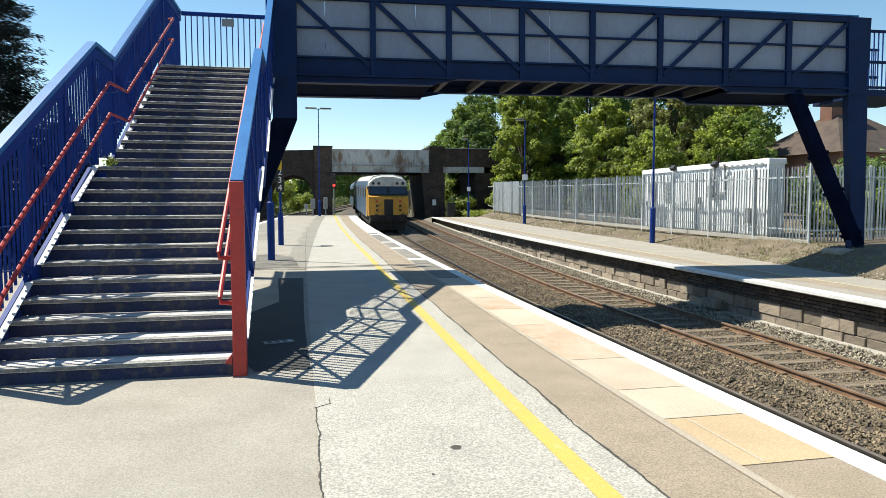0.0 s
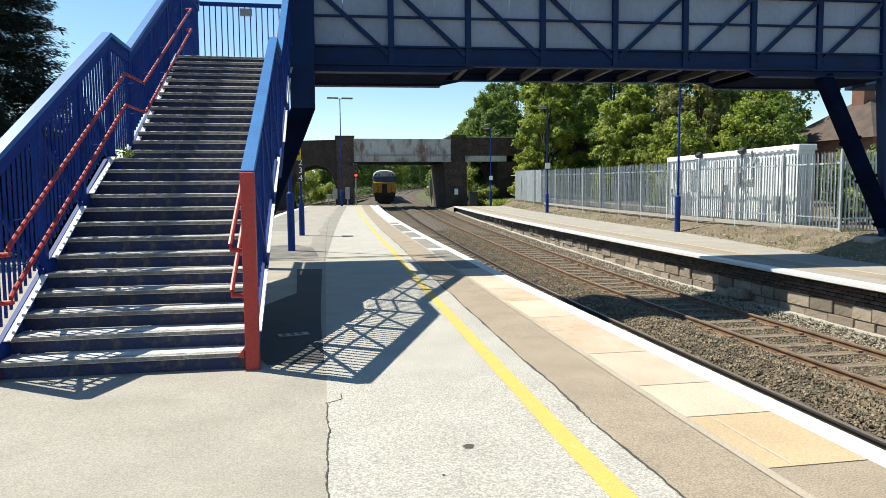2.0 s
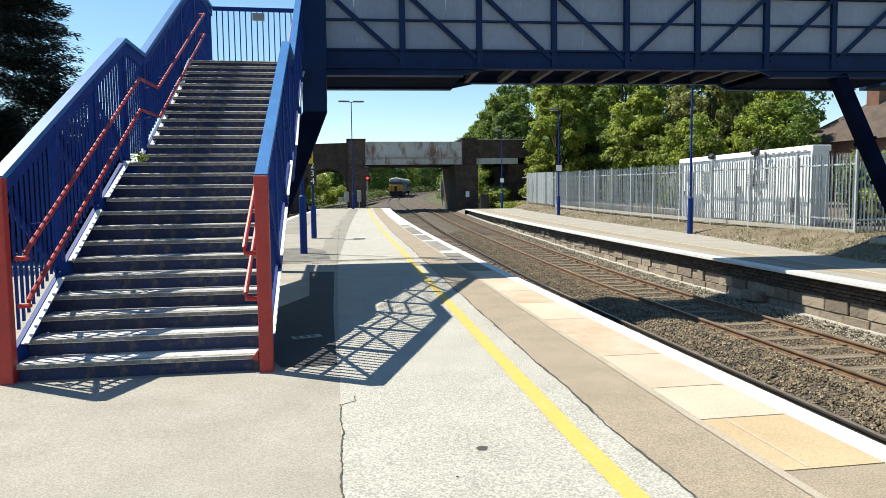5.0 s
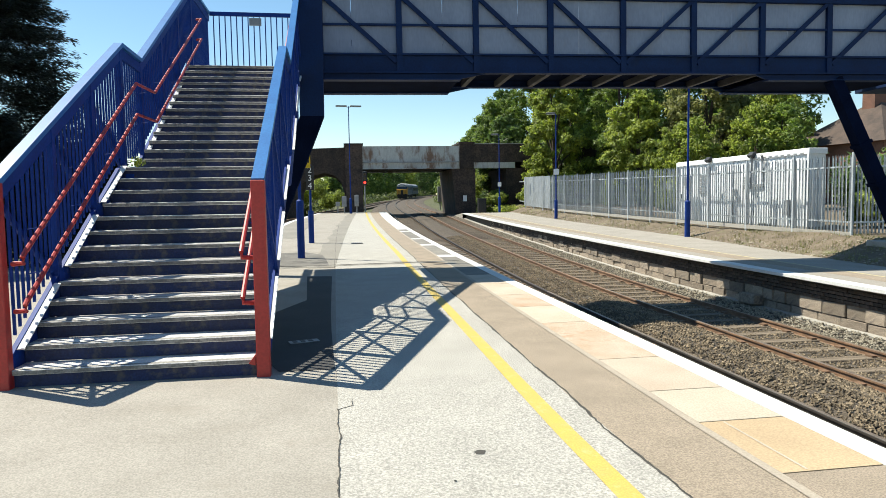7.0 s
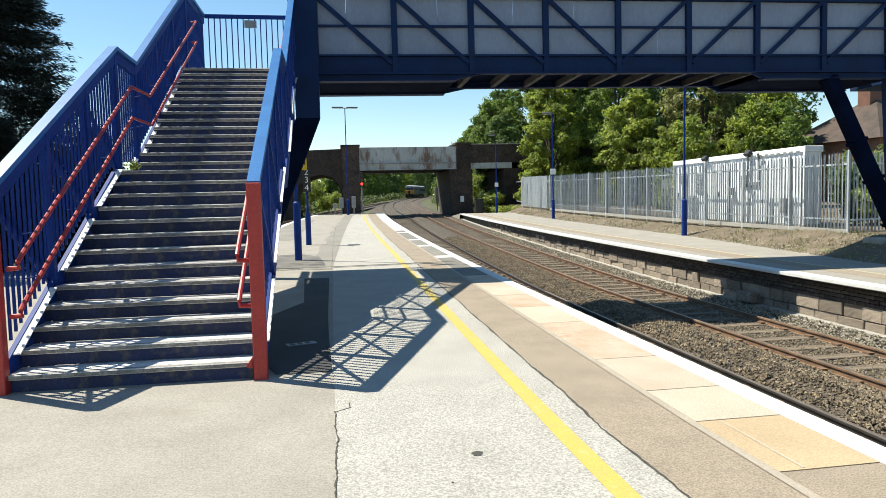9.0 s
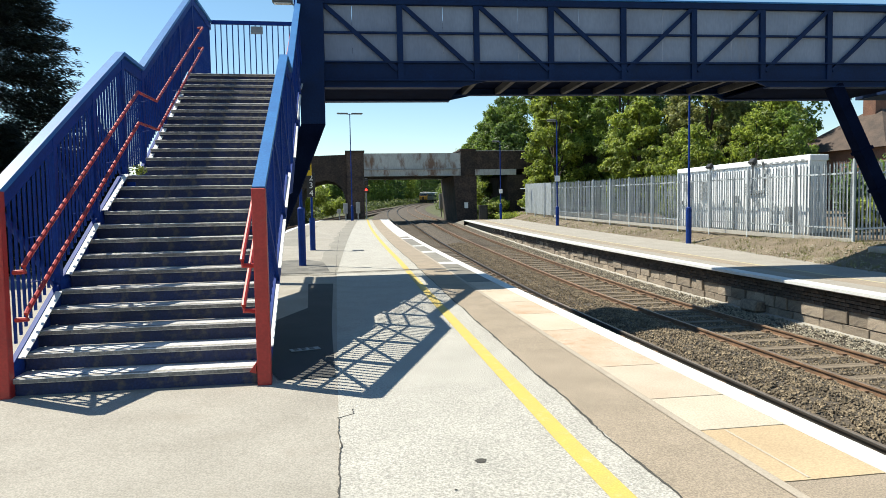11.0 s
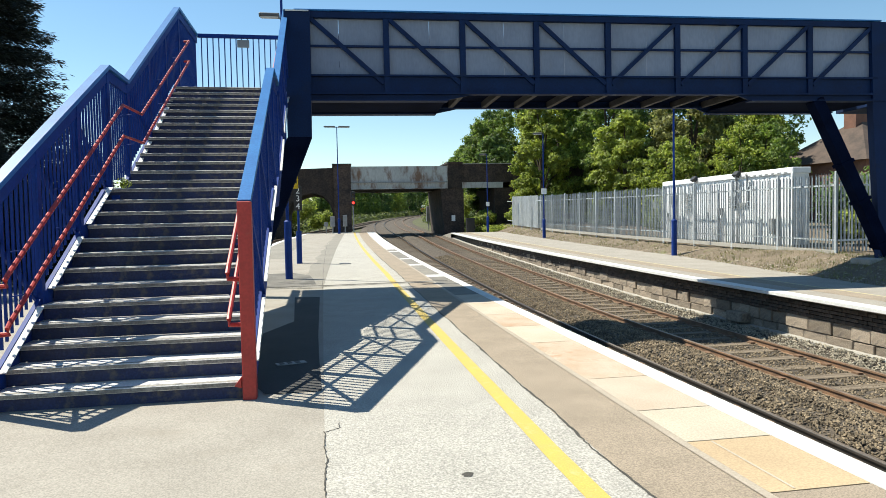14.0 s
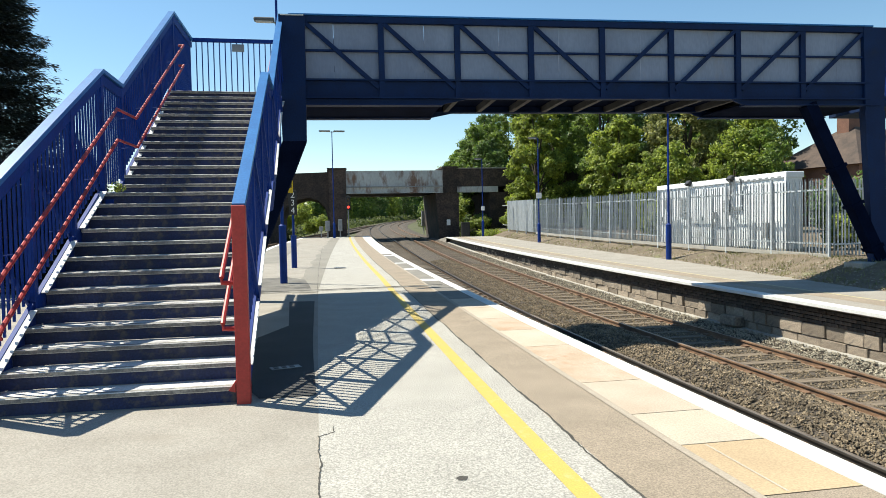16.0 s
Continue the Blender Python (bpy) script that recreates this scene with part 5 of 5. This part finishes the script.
def build_trees():
    rnd = random.Random(21)
    D = "tall dark green tree behind the fence"
    spec = [
        (17.6, 85, 9.0, 3.4, M_LEAF), (21.5, 92, 12.0, 4.2, M_LEAF_DARK), (18.5, 71.5, 9.5, 3.0, M_LEAF_DARK),
        (19.5, 78, 12.5, 4.2, M_LEAF), (24.5, 80, 16.0, 5.0, M_LEAF), (30, 74, 17.0, 5.5, M_LEAF),
        (19.9, 59.5, 12.0, 3.3, M_LEAF_LIGHT), (23.2, 64, 13.5, 3.6, M_LEAF), (22.5, 86, 15.0, 4.6, M_LEAF_DARK), (19.8, 90, 10.5, 3.2, M_LEAF), (21.3, 88, 13.5, 3.8, M_LEAF_DARK), (25.5, 58, 14.5, 4.2, M_LEAF), (31.0, 58, 15.0, 4.6, M_LEAF_DARK),
        (28.0, 48, 12.5, 3.6, M_LEAF_OLIVE), (34.0, 50, 13.5, 4.6, M_LEAF), (32.0, 46, 9.0, 3.2, M_LEAF_LIGHT),
        (38.5, 66, 17.0, 5.5, M_LEAF_DARK),
        (23.5, 50.0, 9.0, 3.0, M_LEAF_LIGHT),
    ]
    for x, y, h, r, m in spec:
        lab = D if m is M_LEAF_DARK else "olive-leaved tree thinning at the top" if m is M_LEAF_OLIVE else "leafy green tree behind the fence"
        tree("tree", (x, y, rise(y) * 0.5 + 0.6), h, r, m, rnd, n=27000, size=0.165, label=lab, low=0.06)
    for x, y, h, r, m in ((25.5, 38, 6.4, 2.7, M_LEAF_LIGHT), (26.6, 37.5, 6.4, 2.7, M_LEAF), (21.5, 39, 5.6, 2.4, M_LEAF_LIGHT)):
        tree("tree", (x, y, 0.8), h, r, m, rnd, n=13000, size=0.115, label="light green small tree behind the cabin", low=0.05)
    # beyond the road bridge
    for i in range(30):
        y = 85 + i * 9 + rnd.uniform(-3, 3)
        for s in (-1, 1):
            o = 12 + rnd.uniform(0, 9) if s > 0 else -(6.5 + rnd.uniform(0, 7) + (7 if y < 120 else 0))
            p = on_line(o, y, -0.8)
            hh = (1.83 + 0.05 * y - rise(y)) * rnd.uniform(0.85, 1.25)
            tree("tree", p, hh, max(2.6, hh * 0.36), rnd.choice((M_LEAF, M_LEAF_LIGHT, M_LEAF_DARK, M_LEAF)), rnd,
                 n=5200, size=0.30, label="distant green lineside tree", low=0.05, group="lineside trees")
    for i in range(26):
        p = on_line(-60 + i * 5.5 + rnd.uniform(-2, 2), 352 + rnd.uniform(-8, 14), -0.5)
        tree("tree", p, rnd.uniform(17, 23), rnd.uniform(6.5, 8.5), rnd.choice((M_LEAF, M_LEAF_DARK)), rnd, n=2600, size=0.8, label="distant wood closing the view", low=0.05, group="lineside trees")
    for x, y, r, h, m in ((-5.5, 80, 2.4, 4.4, M_LEAF_LIGHT), (-2.4, 82, 2.2, 4.0, M_LEAF_LIGHT), (0.2, 86, 1.6, 2.6, M_LEAF_LIGHT), (-9.5, 78, 2.8, 4.6, M_LEAF_LIGHT), (2.6, 94, 1.6, 1.8, M_LEAF_LIGHT),
                          (14.9, 61.5, 1.0, 1.3, M_LEAF_LIGHT), (15.7, 63.0, 0.9, 1.5, M_LEAF), (17.8, 60.5, 1.3, 1.3, M_LEAF_LIGHT), (19.0, 57, 1.4, 1.8, M_LEAF), (15.0, 84, 2.2, 3.5, M_LEAF), (16.5, 75, 2, 4, M_LEAF_LIGHT),
                          (18.6, 21.0, 0.9, 1.5, M_LEAF_LIGHT), (20.6, 21.6, 1.1, 1.8, M_LEAF), (23.0, 22.8, 1.3, 2.4, M_LEAF_LIGHT), (25.0, 27.0, 1.8, 3.4, M_LEAF_DARK), (27.4, 28.0, 1.9, 3.6, M_LEAF), (29.6, 28.4, 1.9, 3.8, M_LEAF_DARK), (22.5, 25.6, 1.5, 2.8, M_LEAF_DARK)):
        bush((x, y, rise(y) + (0.45 if x > 14 else -0.4)), r, h, m, rnd, n=int(1100 + 500 * r * r), size=0.15)


def conifer(p, h, r, rnd, dense=24):
    e = thing("conifer_tree", pose(*p), "dark dense conifer with drooping sprays", "tree", "conifers")
    bm = bmesh.new()
    tube(bm, [(0, 0, -1.2), (0, 0, h)], 0.2, 8, r2=0.03)
    part("trunk", bm, M_BARK, e)
    bm = bmesh.new()
    for i in range(2300):
        f = rnd.random() ** 0.85
        z = h * (0.04 + 0.95 * f)
        w = r * min(1.0, 1.25 - f * 1.15) * rnd.uniform(0.62, 1.08)
        a = rnd.uniform(0, 6.283)
        d = Vector((math.cos(a), math.sin(a), 0))
        tip = Vector((0, 0, z)) + d * w + Vector((0, 0, -0.12 * w + 0.2))
        for k in range(dense):
            g = rnd.random() ** 0.5
            c = Vector((0, 0, z)).lerp(tip, 0.15 + 0.85 * g) + Vector((rnd.uniform(-0.12, 0.12), rnd.uniform(-0.12, 0.12), rnd.uniform(-0.1, 0.1)))
            t = (d + Vector((rnd.uniform(-0.7, 0.7), rnd.uniform(-0.7, 0.7), rnd.uniform(-0.4, 0.6)))).normalized() * rnd.uniform(0.10, 0.26) + Vector((0, 0, -0.06))
            q = t.cross(Vector((rnd.uniform(-1, 1), rnd.uniform(-1, 1), rnd.uniform(-1, 1)))).normalized() * 0.011
            v = [bm.verts.new(c + x) for x in (-q, t * 0.5 - q * 1.6, t, t * 0.5 + q * 1.6)]
            bm.faces.new(v)
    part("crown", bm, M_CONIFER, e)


# ---- train ----
def build_loco():
    e = thing("diesel_locomotive", Matrix(), "blue-grey diesel locomotive with a yellow cab end and white roof", "locomotive")
    W, L = 1.36, 20.6

    def shell(z0, z1, w):
        return [(-w, z0), (w, z0), (w, z1 - 0.75), (w * 0.93, z1 - 0.42), (w * 0.70, z1 - 0.12), (w * 0.3, z1), (-w * 0.3, z1), (-w * 0.70, z1 - 0.12), (-w * 0.93, z1 - 0.42), (-w, z1 - 0.75)]

    bm = bmesh.new()
    prism(bm, shell(1.0, 3.9, W), 1, 1.15, L)
    part("body", bm, M_TRAIN_BLUE, e, "blue-grey bodyside")
    bm = bmesh.new()
    prism(bm, [(W * 0.94, 3.46), (W * 0.72, 3.80), (W * 0.31, 3.92), (-W * 0.31, 3.92), (-W * 0.72, 3.80), (-W * 0.94, 3.46)], 1, 0.75, L - 0.3)
    part("roof", bm, M_TRAIN_GREY, e, "pale grey roof")
    # cab: yellow lower face, raked windscreen, grey dome
    bm = bmesh.new()
    prism(bm, [(-0.12, 1.15), (1.2, 1.15), (1.2, 2.95), (0.12, 2.5), (-0.10, 2.42)], 0, -W + 0.02, W - 0.02)
    part("cab_front", bm, M_TRAIN_YELLOW, e, "bright yellow cab front")
    bm = bmesh.new()
    prism(bm, [(0.12, 2.46), (1.2, 2.46), (1.2, 3.15), (0.42, 3.15)], 0, -W + 0.04, W - 0.04)
    part("cab_band", bm, M_BLACK, e, "dark window surround")
    bm = bmesh.new()
    pr0 = [(-1.30, 3.12), (1.30, 3.12), (1.24, 3.36), (0.94, 3.62), (0.4, 3.76), (-0.4, 3.76), (-0.94, 3.62), (-1.24, 3.36)]
    pr1 = [(-1.34, 3.12), (1.34, 3.12), (1.28, 3.48), (0.97, 3.80), (0.4, 3.92), (-0.4, 3.92), (-0.97, 3.80), (-1.28, 3.48)]
    A = [bm.verts.new((x, 0.34, z)) for x, z in pr0]
    B = [bm.verts.new((x, 0.95, z)) for x, z in pr1]
    C = [bm.verts.new((x, 1.3, z)) for x, z in pr1]
    for R0, R1 in ((A, B), (B, C)):
        for k in range(8):
            bm.faces.new((R0[k], R0[(k + 1) % 8], R1[(k + 1) % 8], R1[k]))
    bm.faces.new(A[::-1])
    bm.faces.new(C)
    bmesh.ops.recalc_face_normals(bm, faces=bm.faces[:])
    part("cab_dome", bm, M_TRAIN_GREY, e, "pale grey cab dome")
    for s in (-1, 1):
        bm = bmesh.new()
        v = [(s * 0.08, 0.135, 2.58), (s * 1.2, 0.135, 2.58), (s * 1.16, 0.37, 3.08), (s * 0.08, 0.37, 3.08)]
        P = [bm.verts.new(Vector(q) + Vector((0, -0.035, 0.01))) for q in v]
        Q = [bm.verts.new(Vector(q) + Vector((0, 0.02, 0))) for q in v]
        bm.faces.new(P)
        for k in range(4):
            bm.faces.new((P[k], P[(k + 1) % 4], Q[(k + 1) % 4], Q[k]))
        bmesh.ops.recalc_face_normals(bm, faces=bm.faces[:])
        part("windscreen", bm, M_GLASS, e, "dark windscreen pane")
        for x in (0.62, 1.0):
            bm = bmesh.new()
            bmesh.ops.create_cone(bm, cap_ends=True, segments=12, radius1=0.10, radius2=0.10, depth=0.1, matrix=pose(s * x, 0.33, 3.32, 90))
            part("marker_light", bm, M_BLACK, e)
        bm = bmesh.new()
        bmesh.ops.create_cone(bm, cap_ends=True, segments=14, radius1=0.09, radius2=0.09, depth=0.5, matrix=pose(s * 0.86, -0.3, 1.06, 90))
        bmesh.ops.create_cone(bm, cap_ends=True, segments=18, radius1=0.23, radius2=0.23, depth=0.06, matrix=pose(s * 0.86, -0.57, 1.06, 90))
        part("buffer", bm, M_TRAIN_DARK, e)
        for z in (1.45, 1.75, 2.05):
            bm = bmesh.new()
            box(bm, s * 0.78 - 0.07, -0.19, z, s * 0.78 + 0.07, -0.1, z + 0.14, 0.01)
            part("cable_socket", bm, M_RED if z == 2.05 else M_TRAIN_DARK, e)
    bm = bmesh.new()
    box(bm, -0.3, -0.17, 1.2, 0.3, -0.09, 2.25, 0.03)
    part("gangway_door", bm, M_TRAIN_DARK, e, "dark central panel")
    bm = bmesh.new()
    box(bm, -1.25, -0.16, 0.72, 1.25, 0.5, 1.2, 0.03)
    part("buffer_beam", bm, M_TRAIN_DARK, e)
    bm = bmesh.new()
    box(bm, -0.12, -0.5, 0.75, 0.12, -0.1, 1.1, 0.03)
    tube(bm, [(0.3, -0.18, 1.0), (0.34, -0.28, 0.6), (0.3, -0.18, 0.35)], 0.03, 6)
    part("coupling", bm, M_TRAIN_DARK, e)
    bm = bmesh.new()
    prism(bm, [(-1.1, 0.2), (1.1, 0.2), (1.2, 0.72), (-1.2, 0.72)], 1, -0.02, 0.12)
    part("snowplough", bm, M_TRAIN_DARK, e)
    for s in (-1, 1):
        for y, w in ((2.3, 0.7), (5.0, 1.4), (8.5, 1.4), (12.0, 1.4), (15.5, 1.4)):
            bm = bmesh.new()
            box(bm, min(s * W, s * (W + 0.02)), y, 2.35, max(s * W, s * (W + 0.02)), y + w, 2.95)
            part("side_grille" if w > 1 else "cab_window", bm, M_TRAIN_DARK if w > 1 else M_GLASS, e)
        bm = bmesh.new()
        box(bm, min(s * W, s * (W + 0.015)), 1.25, 1.05, max(s * W, s * (W + 0.015)), 2.1, 3.1)
        part("cab_side", bm, M_TRAIN_YELLOW, e, "yellow cab side")
    for by in (4.0, 16.6):
        bm = bmesh.new()
        for s in (-1, 1):
            box(bm, s * 1.08 - 0.09, by - 2.5, 0.45, s * 1.08 + 0.09, by + 2.5, 0.85, 0.03)
        box(bm, -1.0, by - 0.6, 0.5, 1.0, by + 0.6, 0.8)
        bg = part("bogie", bm, M_TRAIN_DARK, e)
        for wy in (-2.0, 0, 2.0):
            for s in (-1, 1):
                bm = bmesh.new()
                bmesh.ops.create_cone(bm, cap_ends=True, segments=22, radius1=0.54, radius2=0.54, depth=0.13, matrix=pose(s * 0.76, by + wy, 0.54, 0, 90))
                part("wheel", bm, M_TRAIN_DARK, bg)
    bm = bmesh.new()
    box(bm, -1.15, 7.6, 0.4, 1.15, 13, 1.05, 0.05)
    part("fuel_tank", bm, M_TRAIN_DARK, e)
    return e


def build_coach():
    e = thing("railway_coach", Matrix(), "pale-roofed passenger coach hauled by the locomotive", "railway coach")
    W, L = 1.36, 20.0
    bm = bmesh.new()
    prism(bm, [(-W, 1.0), (W, 1.0), (W, 3.1), (W * 0.9, 3.5), (W * 0.5, 3.8), (-W * 0.5, 3.8), (-W * 0.9, 3.5), (-W, 3.1)], 1, 0, L)
    part("body", bm, M_TRAIN_BLUE, e)
    bm = bmesh.new()
    prism(bm, [(W * 0.92, 3.47), (W * 0.52, 3.83), (-W * 0.52, 3.83), (-W * 0.92, 3.47)], 1, 0.1, L - 0.1)
    part("roof", bm, M_TRAIN_GREY, e)
    for s in (-1, 1):
        for i in range(8):
            y = 1.6 + i * 2.2
            bm = bmesh.new()
            box(bm, min(s * W, s * (W + 0.02)), y, 2.0, max(s * W, s * (W + 0.02)), y + 1.4, 2.85)
            part("window", bm, M_GLASS, e)
    for by in (3.0, 17.0):
        bm = bmesh.new()
        box(bm, -1.1, by - 1.6, 0.4, 1.1, by + 1.6, 0.85, 0.04)
        bg = part("bogie", bm, M_TRAIN_DARK, e)
        for wy in (-1.2, 1.2):
            for s in (-1, 1):
                bm = bmesh.new()
                bmesh.ops.create_cone(bm, cap_ends=True, segments=18, radius1=0.46, radius2=0.46, depth=0.13, matrix=pose(s * 0.76, by + wy, 0.46, 0, 90))
                part("wheel", bm, M_TRAIN_DARK, bg)
    return e


build_posts()
build_signal()
build_bin()
build_fence()
build_cabin()
build_house()
build_road_bridge()
build_trees()
rnd_c = random.Random(2)
conifer((-11.3, 25.0, -0.3), 16.0, 3.8, rnd_c, 110)
conifer((-15.5, 23.0, -0.3), 15.0, 3.6, rnd_c)
conifer((-16.5, 29.0, -0.3), 17.0, 4.0, rnd_c)
conifer((-14.0, 19.5, -0.3), 8.0, 3.0, rnd_c)
for hx, hy, hh in ((-9.5, 22, 4.6), (-7.6, 24.5, 4.6), (-11.5, 20.5, 5.2), (-5.8, 27, 4.4), (-13, 18, 6)):
    conifer((hx, hy, -0.3), hh, 1.9, rnd_c)


def bank_z(q):
    """Height of the bank behind the platform's back edge."""
    return 0.2 * q if q < 1 else 0.22 + 0.28 * (min(q, 1.9) - 1)


def build_bank_cover():
    """Grass tufts and loose stones on the bank."""
    rnd = random.Random(31)
    bm = bmesh.new()
    for _ in range(5200):
        y = 10 + 45 * rnd.random() ** 1.4
        o = back_edge(y) + rnd.random() ** 0.8 * 2.6
        q = o - back_edge(y)
        z = bank_z(q)
        if noise.noise(Vector((o * 0.8, y * 0.5, 2))) < -0.05 and rnd.random() < 0.75:
            continue
        c = on_line(o, y, z - 0.01)
        for _k in range(4):
            t = Vector((rnd.uniform(-0.06, 0.06), rnd.uniform(-0.06, 0.06), rnd.uniform(0.04, 0.14)))
            w = Vector((rnd.uniform(-1, 1), rnd.uniform(-1, 1), 0)).normalized() * 0.008
            b = c + Vector((rnd.uniform(-0.05, 0.05), rnd.uniform(-0.05, 0.05), 0))
            bm.faces.new([bm.verts.new(x) for x in (b - w, b + w, b + t)])
    tagged(part("bank_grass", bm, M_DRY_GRASS), "dry grass and weeds on the bank", "grass", kind="stuff")
    bm = bmesh.new()
    for _ in range(4200):
        y = 9 + 40 * rnd.random() ** 1.4
        o = back_edge(y) + rnd.random() * 2.2
        q = o - back_edge(y)
        c = on_line(o, y, bank_z(q) + 0.005)
        s = rnd.uniform(0.015, 0.045)
        vs = [bm.verts.new(c + Vector((x * s * rnd.uniform(0.6, 1.3), yy * s * rnd.uniform(0.6, 1.3), z * s * 0.7))) for x, yy, z in ((1, 0, 0), (-1, 0, 0), (0, 1, 0), (0, -1, 0), (0, 0, 1))]
        for a, b, d in ((0, 2, 4), (2, 1, 4), (1, 3, 4), (3, 0, 4)):
            bm.faces.new((vs[a], vs[b], vs[d]))
    tagged(part("bank_stones", bm, M_BALLAST_PALE), "loose pale stones on the bank", "gravel", kind="stuff")


build_bank_cover()


def build_small():
    e = thing("access_cover", pose(-0.41, 8.9, rise(8.9) + 0.008, 0, 0, 16), "grey metal access cover set in the shadow-painted tarmac", "access cover")
    bm = bmesh.new()
    box(bm, -0.19, -0.075, 0, 0.19, 0.075, 0.012, 0.004)
    part("lid", bm, M_GREY, e)
    for k in range(3):
        bm = bmesh.new()
        box(bm, -0.15 + k * 0.1, -0.05, 0.012, -0.09 + k * 0.1, 0.05, 0.016)
        part("rib", bm, M_BLACK, e)
    e = thing("drain_grate", pose(0.95, 27.1, rise(27.1) + 0.008), "dark iron drain grate in the platform", "drain grate")
    bm = bmesh.new()
    box(bm, -0.22, -0.3, 0, 0.22, 0.3, 0.01, 0.003)
    part("frame", bm, M_BLACK, e)
    for k in range(5):
        bm = bmesh.new()
        box(bm, -0.18 + k * 0.08, -0.25, 0.01, -0.15 + k * 0.08, 0.25, 0.016)
        part("slat", bm, M_GREY, e)
    rnd = random.Random(77)
    m = ST @ Vector((-2.28, 4.35, 13 * RISE))
    e = thing("weed", pose(m.x, m.y, m.z), "small yellow-green weed growing on the stair landing", "weed")
    bm = bmesh.new()
    leaves(bm, Vector((0, 0, 0.10)), 0.10, 110, 0.03, rnd)
    part("leaf_clump", bm, M_LEAF_LIGHT, e)


build_small()


def build_undergrowth():
    """Brambles and rough growth on both sides of the line past the road bridge."""
    rnd = random.Random(55)
    bm = bmesh.new()
    for _ in range(1500):
        y = 66 + 250 * rnd.random() ** 1.5
        if rnd.random() < 0.5:
            o = 10.5 + 9 * rnd.random() ** 1.3
        else:
            o = -(3.2 + (4.5 if y < 120 else 0) + 9 * rnd.random())
        r = rnd.uniform(0.4, 1.1) * (1 + y / 300)
        leaves(bm, on_line(o, y, -0.85 + r * 0.4), r, 34, 0.12 + y * 0.001, rnd, flat=0.75)
    tagged(part("undergrowth", bm, M_SCRUB), "rough green undergrowth beside the curving tracks", "undergrowth", kind="stuff")
    bm = bmesh.new()
    for _ in range(160):
        y = rnd.uniform(58, 64)
        o = rnd.uniform(9.6, 13.5)
        leaves(bm, on_line(o, y, 0.15), rnd.uniform(0.25, 0.5), 30, 0.09, rnd, flat=0.8)
    tagged(part("undergrowth", bm, M_LEAF_LIGHT), "bright weeds by the platform end", "undergrowth", kind="stuff")


build_undergrowth()


def build_siding():
    """A siding that leaves to the other side of the platform."""
    for k in (0.0, 1.505):
        bm = bmesh.new()
        pts = []
        for i in range(26):
            f = i / 25
            y = 150 - 95 * f
            p = on_line(N_A - 0.3 - 9.5 * f * f - (1.505 - k) * min(1.0, f * 3) , y, RAIL_Z)
            pts.append(p)
        for a, b in zip(pts, pts[1:]):
            bar(bm, a, b, 0.07, 0.15)
        tagged(part("rail", bm, M_RAIL), "rusty siding rail curving away", "rail", "siding rails", "structure")
    bm = bmesh.new()
    prev = None
    for i in range(26):
        f = i / 25
        y = 150 - 95 * f
        o = N_A - 0.3 - 9.5 * f * f - 0.75
        q = [bm.verts.new(on_line(o + w, y, -1.03)) for w in (-1.7, 1.7)]
        if prev:
            bm.faces.new((prev[0], prev[1], q[1], q[0]))
        prev = q
    tagged(part("siding_ballast", bm, M_BALLAST_BED), "brown ballast under the siding", "ballast", kind="structure")


build_siding()
LOCO = build_loco()
COACH = build_coach()


# ---- what moves ----
def on_track(y, length):
    a, b = on_line((N_A + N_B) / 2, y + 0.12 * length, RAIL_Z), on_line((N_A + N_B) / 2, y + 0.88 * length, RAIL_Z)
    d = b - a
    a = a - d * (0.12 / 0.76)
    return pose(a.x, a.y, a.z, math.degrees(math.atan2(d.z, math.hypot(d.x, d.y))), 0, -math.degrees(math.atan2(d.x, d.y)))


def motions():
    rows_loco, rows_coach = [], []
    for i in range(33):
        t = i * 0.5
        y = 45.8 + 17.6 * t + 0.15 * min(t, 3.0) ** 2 + 0.3 * max(0.0, t - 3.0) - 0.35 * max(0.0, t - 8.0) ** 2
        rows_loco.append((t, on_track(y, 20.6)))
        rows_coach.append((t, on_track(y + 21.4, 20.0)))
    walk(LOCO, rows_loco)
    walk(COACH, rows_coach)


motions()
